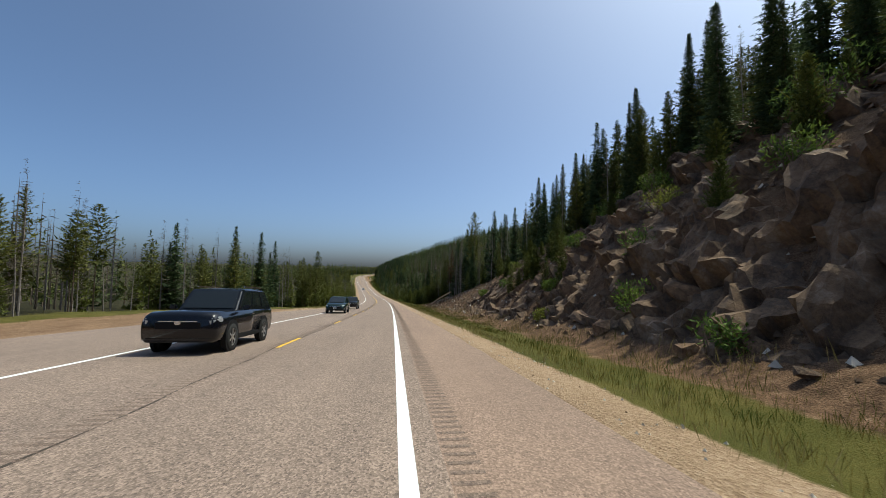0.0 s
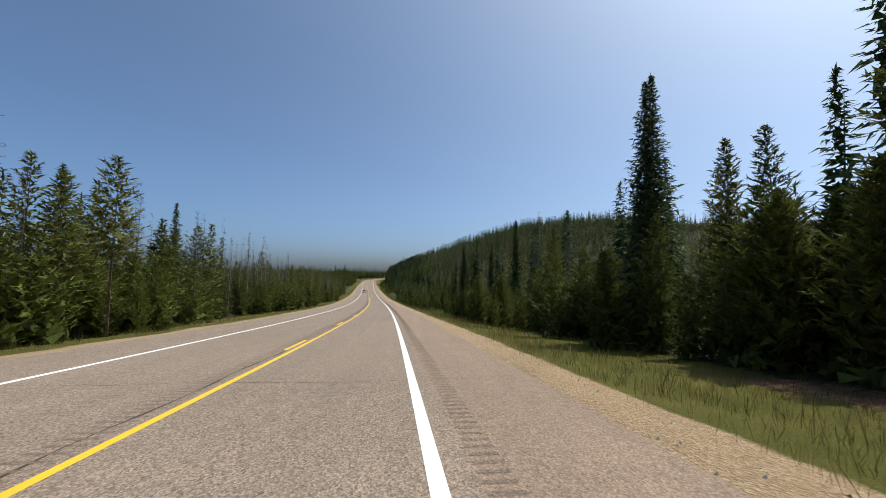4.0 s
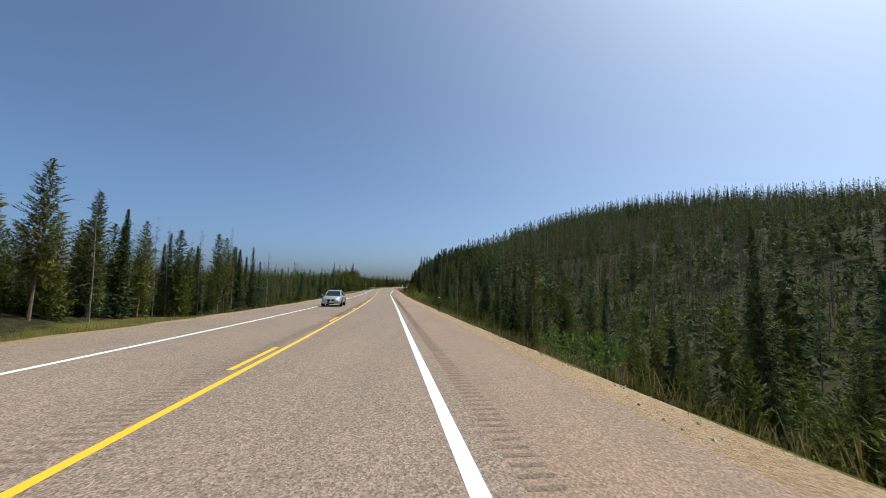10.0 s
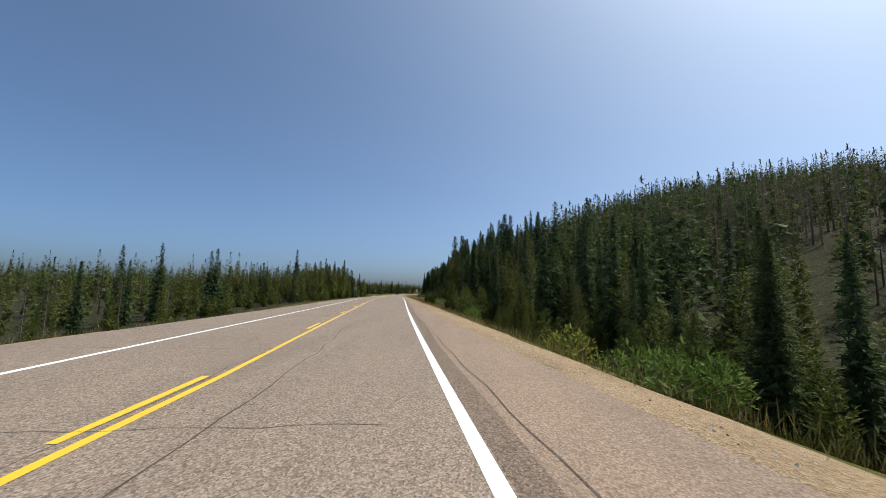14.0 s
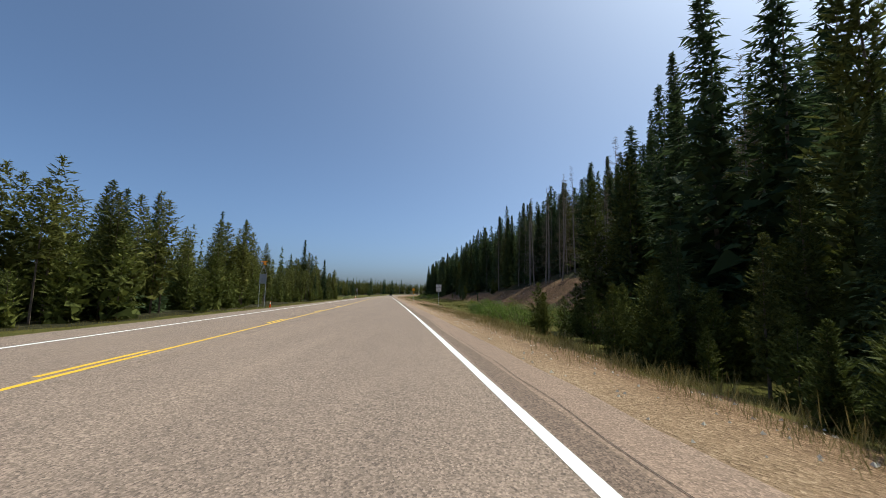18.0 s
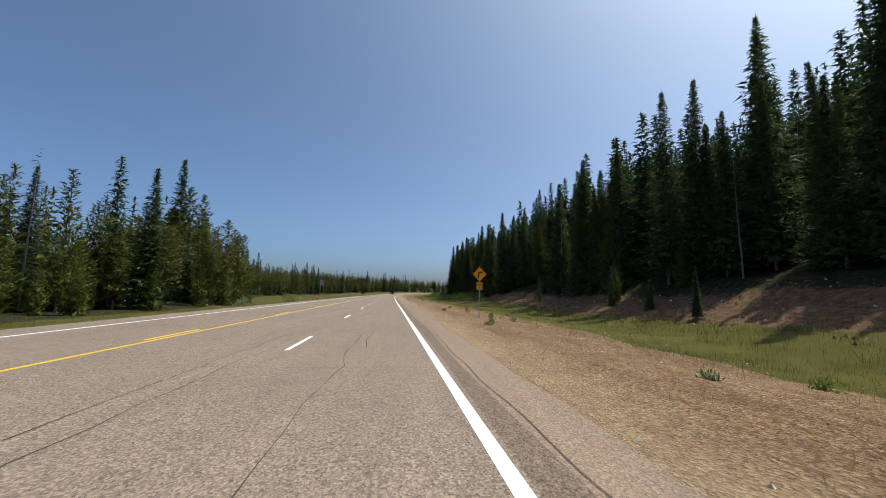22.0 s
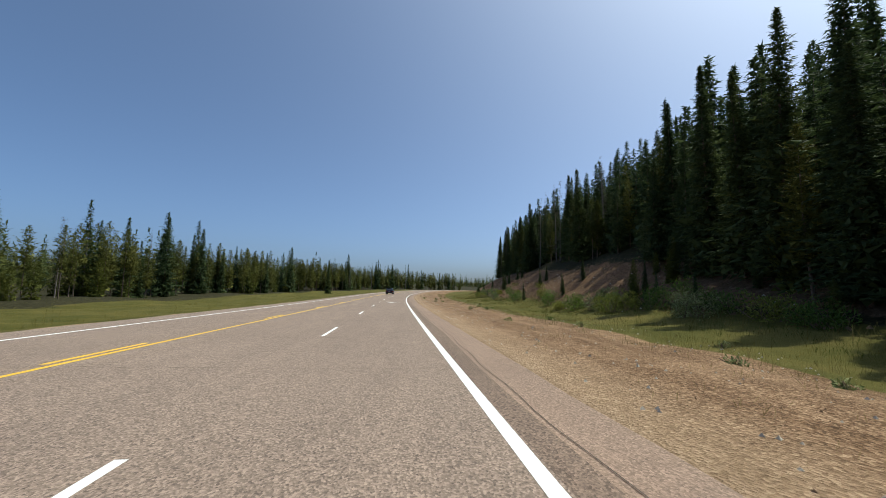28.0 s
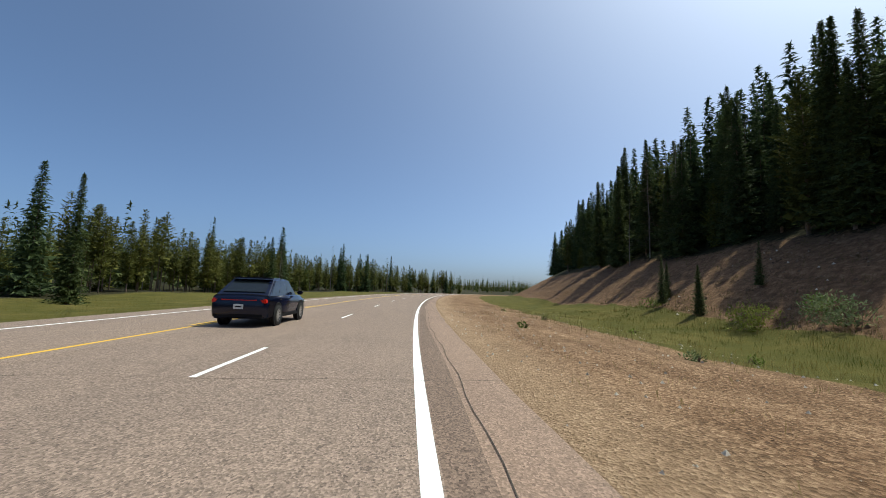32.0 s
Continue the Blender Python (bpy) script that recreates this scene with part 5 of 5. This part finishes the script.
def back_sign():
    r = sign_root("speed_sign_back", 656.0, -16.2, "grey back of a road sign with orange tape on two posts", turn=4)
    for x in (-.30, .34):
        box_part("post", (.06, .05, 4.0), (x, .045, 1.95), M_STEEL, r, .006)
    outline_part("sign_panel", rounded(.92, 1.25, .05), .012, (0, 0, 3.65), M_SIGNBACK, r, "bare grey sign back")
    for x, z, a in ((-.33, .42, 40), (.30, -.32, 40)):
        box_part("orange_tape", (.40, .006, .10), (x * .8, -.012, 3.65 + z), M_ORANGE, r, 0, "orange covering tape", pose(0, 0, 0, 0, -a, 0))


def cone(s, u, tilt=0):
    r = sign_root("traffic_cone", s, u, "orange traffic cone with white bands", "traffic cone")
    box_part("base", (.36, .36, .035), (0, 0, .03), M_ORANGE, r, .01)
    bm = bmesh.new()
    bm_cyl(bm, .14, .028, .72, Matrix.Translation((0, 0, .40)), 20)
    part("cone_body", bm, M_ORANGE, r, "", True)
    for z0, hh in ((.46, .12), (.63, .07)):
        ra = lambda z: .14 + (.028 - .14) * (z - .04) / .72 + .004
        bm = bmesh.new()
        bm_cyl(bm, ra(z0), ra(z0 + hh), hh, Matrix.Translation((0, 0, z0 + hh / 2)), 20)
        part("reflective_band", bm, M_REFLECT, r, "white reflective band", True)


def delineator(s, u, h=1.28):
    r = sign_root("delineator_post", s, u, "dark steel delineator post with a round white reflector", "post")
    box_part("post", (.05, .03, h), (0, 0, h / 2 - .05), M_RUSTPOST, r, .004)
    bm = bmesh.new()
    bm_cyl(bm, .045, .045, .018, Matrix.Translation((0, -.026, h - .09)) @ pose(0, 0, 0, 90), 18)
    part("reflector", bm, M_REFLECT, r, "round white reflector", True)


keep_right()
curve_warning()
beacon_sign()
back_sign()
cone(521, -15.6)
cone(655.4, -16.6)
cone(33, -33)
for a, b in ((305.9, 3.3), (470, 3.6), (644.6, 2.4), (785.3, 2.75)):
    delineator(a, b)


def leaning_log():
    a = Vector([float(v) for v in ground_at(101, 10.4)])
    b = Vector([float(v) for v in ground_at(103.5, 16.2)]) + Vector((0, 0, 1.0))
    g = np.random.default_rng(8)
    pts = np.array([a + (b - a) * t + Vector((0, .25 * math.sin(t * 5), .25 + .1 * math.sin(t * 3))) for t in np.linspace(0, 1, 8)])
    Q = rods(pts[:-1], pts[1:], np.linspace(.07, .11, 7), np.linspace(.08, .12, 7), 8)
    o = tagged(new("fallen_log", quad_mesh("fallen_log", Q, M_LOG)), "bare bleached log lying on the slope", "log")


M_LOG = simple("bleached_wood", (.48, .36, .25), .8, 0, .3, .25, 4, .3)
leaning_log()


# ---- vehicles ----
def paint(name, col, metal=.35, rough=.28):
    m, n, l, b = mat(name, rough * .7, metal, .3)
    t = noise_tex(n, l, 2.5, 5)
    r = ramp(n, [(.35, tuple(c * .9 for c in col)), (.65, tuple(min(1, c * 1.08) for c in col))])
    l.new(t.outputs[0], r.inputs[0])
    l.new(r.outputs[0], b.inputs["Base Color"])
    b.inputs["Coat Weight"].default_value = .35
    b.inputs["Coat Roughness"].default_value = .05
    return m


M_GLASS = simple("dark_car_glass", (.010, .013, .014), .03, 0, .6, .1)
M_TYRE = simple("tyre_rubber", (.02, .02, .02), .85, 0, .3, .2, 8)
M_RIM = simple("machined_rim", (.45, .45, .46), .3, .85, .5, .1)
# also colours the discs that imitate shade around the wheels
M_PLASTIC = simple("black_plastic", (.010, .010, .011), .7, 0, .12, .2, 6)
M_LAMP = simple("clear_headlamp", (.42, .44, .46), .10, .3, .8, .1)
M_TAIL = simple("red_tail_lamp", (.55, .012, .010), .2, 0, .6, .1)
M_CHROME = simple("chrome_trim", (.65, .66, .67), .15, 1, .5, .05)


def loft(stations, name, material, parent, label=""):
    """Lower body from stations (x, bottom, top, half width, half width at the top)."""
    bm = bmesh.new()
    rings = []
    for x, zb, zt, w, wt in stations:
        h = zt - zb
        half = [(0, zb), (w * .86, zb), (w * .96, zb + .07), (w * .985, zb + .28 * h), (w, zb + .52 * h), (w * .985, zb + .72 * h), (wt + .02, zt - .07), (wt - .05, zt - .008), (wt * .5, zt + .018), (0, zt + .025)]
        ring = [(y, z) for y, z in half] + [(-y, z) for y, z in half[-2:0:-1]]
        rings.append([bm.verts.new((x, y, z)) for y, z in ring])
    n = len(rings[0])
    for a, b in zip(rings[:-1], rings[1:]):
        for i in range(n):
            bm.faces.new((a[i], a[(i + 1) % n], b[(i + 1) % n], b[i]))
    bm.faces.new(rings[0])
    bm.faces.new(rings[-1][::-1])
    bmesh.ops.recalc_face_normals(bm, faces=bm.faces)
    return part(name, bm, material, parent, label, True)


def panel(name, quad, ua, ub, va, vb, material, parent, lift=.006, label=""):
    """A pane set on the quad a-b-c-d (bottom left, bottom right, top right, top left)."""
    a, b, c, d = (Vector(p) for p in quad)
    nrm = (b - a).cross(d - a).normalized()
    P = lambda u, v: (a * (1 - u) + b * u) * (1 - v) + (d * (1 - u) + c * u) * v
    bm = bmesh.new()
    q = [P(ua, va), P(ub, va), P(ub, vb), P(ua, vb)]
    f = [bm.verts.new(p + nrm * lift) for p in q]
    k = [bm.verts.new(p - nrm * .015) for p in q]
    bm.faces.new(f)
    for i in range(4):
        bm.faces.new((f[i], k[i], k[(i + 1) % 4], f[(i + 1) % 4]))
    bmesh.ops.bevel(bm, geom=[e for e in bm.edges if e.verts[0] in f and e.verts[1] in f], offset=.02, segments=2, affect='EDGES')
    return part(name, bm, material, parent, label)


def lathe(bm, prof, m, seg=28):
    rings = []
    for k in range(seg):
        a = 2 * math.pi * k / seg
        rings.append([bm.verts.new(m @ Vector((r * math.cos(a), y, r * math.sin(a)))) for r, y in prof])
    for k in range(seg):
        A, B = rings[k], rings[(k + 1) % seg]
        for i in range(len(prof) - 1):
            bm.faces.new((A[i], A[i + 1], B[i + 1], B[i]))


def wheel(x, side, w, r, spokes, parent):
    """Tyre with rim and spokes; side is +1 or -1."""
    y = side * (w - .10)
    root = new("wheel")
    root.parent = parent
    root.location = (x, y, r)
    tw = .115
    bm = bmesh.new()
    lathe(bm, [(r * .62, -tw), (r * .90, -tw), (r * .985, -tw * .7), (r, 0), (r * .985, tw * .7), (r * .90, tw), (r * .62, tw)], Matrix())
    me_t = part("tyre", bm, M_TYRE, root, "", True)
    bm = bmesh.new()
    lathe(bm, [(r * .66, side * tw * .9), (r * .60, side * tw * .95), (r * .57, side * tw * .3), (.001, side * tw * .3)], Matrix())
    for k in range(spokes):
        a = 2 * math.pi * k / spokes
        m = pose(0, 0, 0, 0, math.degrees(a), 0) @ Matrix.Translation((0, side * tw * .75, r * .31))
        bmesh.ops.create_cube(bm, size=1, matrix=m @ Matrix.Diagonal((r * .13, .03, r * .60, 1)))
    bm_cyl(bm, r * .14, r * .12, .04, Matrix.Translation((0, side * tw * .8, 0)) @ pose(0, 0, 0, 90), 14)
    part("rim", bm, M_RIM, root, "alloy rim")


def vehicle(name, label, s, u, oncoming, L, W, H, wb, r, belt, hood, gx, body_mat, truck=False, rails=False, boxy=False, spokes=6, deck=None, clad=None, tailbar=False, grille_w=.62, face=None):
    gxf0, gxf1, gxr1, gxr0 = gx
    x, y, z, a = (float(v) for v in at_road(s, u))
    gr = float(np.interp(s, FINE, _g_road))
    root = new(name)
    ang = 90 - math.degrees(a)
    root.matrix_world = pose(x, y, z, 0, 0, ang + (180 if oncoming else 0)) @ pose(0, 0, 0, 0, math.degrees(math.atan(gr)) * (1 if oncoming else -1), 0)
    tagged(root, label, "car" if not truck else "pickup truck")
    w = W / 2
    zb = r * .78
    deck = deck or belt
    f, b = L / 2, -L / 2
    st = [(b, zb + .12, deck - .22, w * .86, w * .78), (b + .05, zb + .02, deck - .06, w * .93, w * .85), (b + .22, zb, deck, w * .985, w * .91),
          (gxr0, zb, deck if truck else belt, w, w * .94), (0, zb, belt, w, w * .945), (gxf0, zb, belt - .01, w * .995, w * .925),
          (gxf0 + (f - gxf0) * .5, zb, hood + (belt - hood) * .35, w * .985, w * .88), (f - .28, zb, hood - .06, w * .95, w * .78), (f - .07, zb + .03, hood - .20, w * .86, w * .68), (f, zb + .12, hood - .34, w * .76, w * .60)]
    if boxy:
        st[-3:] = [(f - .34, zb, hood - .005, w * .995, w * .90), (f - .09, zb + .02, hood - .05, w * .975, w * .86), (f, zb + .07, hood - .16, w * .92, w * .83)]
    if truck:
        st.insert(4, (gxr0 + .02, zb, belt, w, w * .94))
        st[3] = (gxr0, zb, deck, w, w * .94)
    loft(st, "body", body_mat, root)
    # greenhouse
    wb_, wt_ = w * .94, w * (.70 if face else .79)
    zr = H
    B = [Vector((gxf0, -wb_ * .93, belt)), Vector((gxf0, wb_ * .93, belt)), Vector((gxr0, wb_, belt)), Vector((gxr0, -wb_, belt))]
    T = [Vector((gxf1, -wt_, zr - .05)), Vector((gxf1, wt_, zr - .05)), Vector((gxr1, wt_ * .97, zr - .04)), Vector((gxr1, -wt_ * .97, zr - .04))]
    bm = bmesh.new()
    vb, vt = [bm.verts.new(v - Vector((0, 0, .03))) for v in B], [bm.verts.new(v) for v in T]
    mid = (gxf1 + gxr1) / 2
    for i in range(4):
        bm.faces.new((vb[i], vb[(i + 1) % 4], vt[(i + 1) % 4], vt[i]))
    c = [bm.verts.new((mid, -wt_ * .9, zr)), bm.verts.new((mid, wt_ * .9, zr))]
    bm.faces.new((vt[0], vt[1], c[1], c[0]))
    bm.faces.new((c[0], c[1], vt[2], vt[3]))
    bm.faces.new((vt[1], vt[2], c[1]))
    bm.faces.new((vt[3], vt[0], c[0]))
    bmesh.ops.recalc_face_normals(bm, faces=bm.faces)
    bmesh.ops.bevel(bm, geom=[e for e in bm.edges if len(e.link_faces) == 2 and e.calc_face_angle(0) > .5], offset=.05, segments=3, affect='EDGES')
    part("cabin", bm, body_mat, root, "", False)
    panel("windscreen", (B[0], B[1], T[1], T[0]), .06, .94, .06, .93, M_GLASS, root, .007)
    panel("rear_window", (B[2], B[3], T[3], T[2]), .09, .91, .16, .90, M_GLASS, root, .007)
    cuts = [(.07, .46), (.48, .93)] if (truck or not rails and deck != belt) else [(.06, .37), (.39, .68), (.70, .94)]
    for sd in (1, -1):
        q = (B[1], B[2], T[2], T[1]) if sd > 0 else (B[3], B[0], T[0], T[3])
        for ca, cb in cuts:
            if sd < 0:
                ca, cb = 1 - cb, 1 - ca
            panel("side_window", q, ca, cb, .10, .90, M_GLASS, root, .007)
        for xx in ((gxf0 + gxf1) / 2 - .75, (gxf0 + gxf1) / 2 - 1.75):
            box_part("door_handle", (.20, .03, .03), (xx, sd * (w * .995 + .006), belt - .14), M_CHROME if rails else body_mat, root, .008)
        mir = box_part("mirror", (.12, .22, .15), (gxf0 - .22, sd * (w + .09), belt + .07), body_mat, root, .04)
        # flat black discs stand in for the shade inside the wheel openings; dark sills
        for xx in (wb / 2, -wb / 2):
            bm = bmesh.new()
            bm_cyl(bm, r + .075, r + .075, .10, Matrix.Translation((xx, sd * (w - .045), r + .02)) @ pose(0, 0, 0, 90), 28)
            part("wheel_gap_disc", bm, clad or M_PLASTIC, root, "", False)
            wheel(xx, sd, w + .012, r, spokes, root)
        box_part("side_sill", (wb - 2 * r - .1, .05, .13), (0, sd * (w * .97), zb + .06), M_PLASTIC, root, .02)
        hl = box_part("headlight", (.40, .46 if boxy else .42, .19 if boxy else .12), (f - (.235 if boxy else .33), sd * w * (.735 if boxy else .70), hood - (.24 if boxy else .205)), M_LAMP, root, .05, "clear headlight", pose(0, 0, 0, 0, 10 if boxy else 16, -sd * (24 if boxy else 34)))
        box_part("fog_light", (.05, .16, .07), (f - .09, sd * w * .66, zb + .20), M_LAMP, root, .02)
        box_part("tail_light", (.16, .26 if not truck else .16, .16 if not truck else .32), (b + .09, sd * w * .80, deck - .20), M_TAIL, root, .03, "red tail light", pose(0, 0, 0, 0, 0, sd * 12))
        if rails:
            box_part("roof_rail", (1.7, .035, .04), (mid, sd * wt_ * .92, zr + .035), M_CHROME if rails == 2 else M_PLASTIC, root, .01)
    if face:
        outline_grille = [(-.36, .17), (.36, .17), (.30, -.12), (.22, -.24), (-.22, -.24), (-.30, -.12)]
        grille = outline_part("grille", outline_grille, .10, (0, 0, 0), M_PLASTIC, root, "dark grille")
        grille.matrix_local = Matrix.Translation((f - .015, 0, hood - .40)) @ pose(0, 0, 0, 0, 0, 90)
    else:
        box_part("grille", (.10, W * grille_w, .26), (f - .015, 0, hood - .36), M_PLASTIC, root, .05, "dark grille")
    if face:
        for k in (-1, 1):
            box_part("grille_trim", (.035, .055, .36), (f + .042, k * .29, hood - .36), M_CHROME, root, .014, "chrome grille trim", pose(0, 0, 0, -k * 24, 0, 0))
    else:
        box_part("grille_trim", (.03, W * .50, .022), (f + .036, 0, hood - .25), M_CHROME, root, .01, "chrome grille trim")
    box_part("emblem", (.02, .15, .10), (f + .048, 0, hood - .29), M_CHROME, root, .02, "plain chrome badge")
    box_part("front_bumper", (.22, W * .86, .17), (f - .105, 0, zb + .11), body_mat if face or boxy else M_PLASTIC, root, .06)
    box_part("rear_bumper", (.18, W * .88, .20), (b + .09, 0, zb + .10), M_PLASTIC if not truck else M_CHROME, root, .05)
    for xx, zz in ((f + .045, zb + (.17 if face else .26)), (b - .01, deck - .38 if not truck else zb + .2)):
        if boxy and xx > 0:
            continue
        pl = box_part("number_plate", (.015, .31, .16), (xx, 0, zz), M_PLATEW, root, .004, "pale number plate")
        box_part("plate_bar", (.006, .20, .045), (xx + (.01 if xx > 0 else -.01), 0, zz), M_PLASTIC, pl)
    if tailbar:
        box_part("tail_light_bar", (.05, W * .62, .055), (b + .03, 0, deck - .17), M_TAIL, root, .015, "slim red light bar")
        box_part("spoiler", (.24, wt_ * 1.85, .04), (gxr1 - .08, 0, zr - .02), body_mat, root, .015)
        box_part("antenna_fin", (.16, .05, .06), (gxr1 + .3, 0, zr + .02), body_mat, root, .02)
    if truck:
        box_part("bed_liner", (gxr0 - b - .22, W * .80, .02), ((gxr0 + b) / 2 + .02, 0, deck + .028), M_PLASTIC, root, .004, "black open bed")
        for sd in (1, -1):
            box_part("bed_rail", (gxr0 - b - .06, .06, .05), ((gxr0 + b) / 2, sd * w * .90, deck + .03), M_PLASTIC, root, .015)
    return root


_g_road = _g_grade
P_BLACK = paint("black_paint", (.004, .005, .008), .0, .25)
P_GREEN = paint("dark_green_paint", (.012, .030, .032))
P_GREY = paint("charcoal_paint", (.013, .016, .021), .2, .3)
P_SILVER = paint("silver_paint", (.50, .51, .52), .6, .40)
P_BLUE = paint("midnight_blue_paint", (.005, .008, .026), .1, .28)
vehicle("black_suv", "black sport utility car with alloy wheels on the far lane", 13.9, -5.65, True, 4.83, 1.92, 1.80, 2.79, .39, 1.13, 1.12, (.85, .22, -1.95, -2.30), P_BLACK, rails=2, boxy=True)
vehicle("minivan", "dark green minivan on the far lane", 45.1, -5.95, True, 5.17, 1.99, 1.75, 3.06, .36, 1.08, .98, (1.45, .35, -2.15, -2.45), P_GREEN, rails=1, spokes=10)
vehicle("pickup_truck", "charcoal crew cab pickup truck on the far lane", 62.6, -6.05, True, 5.39, 1.91, 1.79, 3.24, .40, 1.14, 1.10, (1.05, .45, -.95, -1.15), P_GREY, truck=True, deck=1.12, boxy=True)
vehicle("sedan", "silver compact sedan on the far lane", 312.3, -5.8, True, 4.50, 1.74, 1.46, 2.62, .32, .93, .88, (1.05, .15, -.95, -1.60), P_SILVER, deck=.98, spokes=5, face=True)
vehicle("crossover_car", "midnight blue crossover car with a red light bar", 810.0, -5.75, False, 4.74, 1.855, 1.65, 2.69, .36, 1.05, .98, (1.05, .2, -1.25, -2.18), P_BLUE, tailbar=True, spokes=10)

_r = np.random.default_rng(52)
for k in range(56):
    bush(["willow_bush", "shrub"][k % 2], _r.uniform(555, 830), 3.2 + 9 * _r.random() ** .7, .55, .5, _r.uniform(.25, .45), 300 + k, "small sage tuft on the bare gravel", 110, .12, 4)
for k in range(8):
    bush("shrub", _r.uniform(160, 240), _r.uniform(6.5, 9), 1.6, 1.3, _r.uniform(.8, 1.3), 340 + k, "leafy green shrub on the fill slope", 350, .16, 6)


def lane_arrow():
    """Painted lane-drop arrow that points towards the next lane."""
    pts = [(750.2, -.75), (750.75, -1.02), (752.3, -1.75), (753.1, -1.82), (753.5, -2.05), (754.05, -2.65), (752.9, -2.42), (752.1, -2.18), (751.6, -1.78), (750.95, -1.36), (750.1, -.88)]
    bm = bmesh.new()
    vs = []
    for a, b in pts:
        x, y, z, h_ = (float(v) for v in at_road(a, b))
        vs.append(bm.verts.new((x, y, z + .006)))
    bm.faces.new(vs)
    bmesh.ops.triangulate(bm, faces=bm.faces)
    me = bpy.data.meshes.new("lane_arrow")
    bm.to_mesh(me)
    bm.free()
    me.materials.append(M_WHITE)
    tagged(new("lane_arrow", me), "painted white lane arrow on the pavement", "road marking", kind="structure")


lane_arrow()
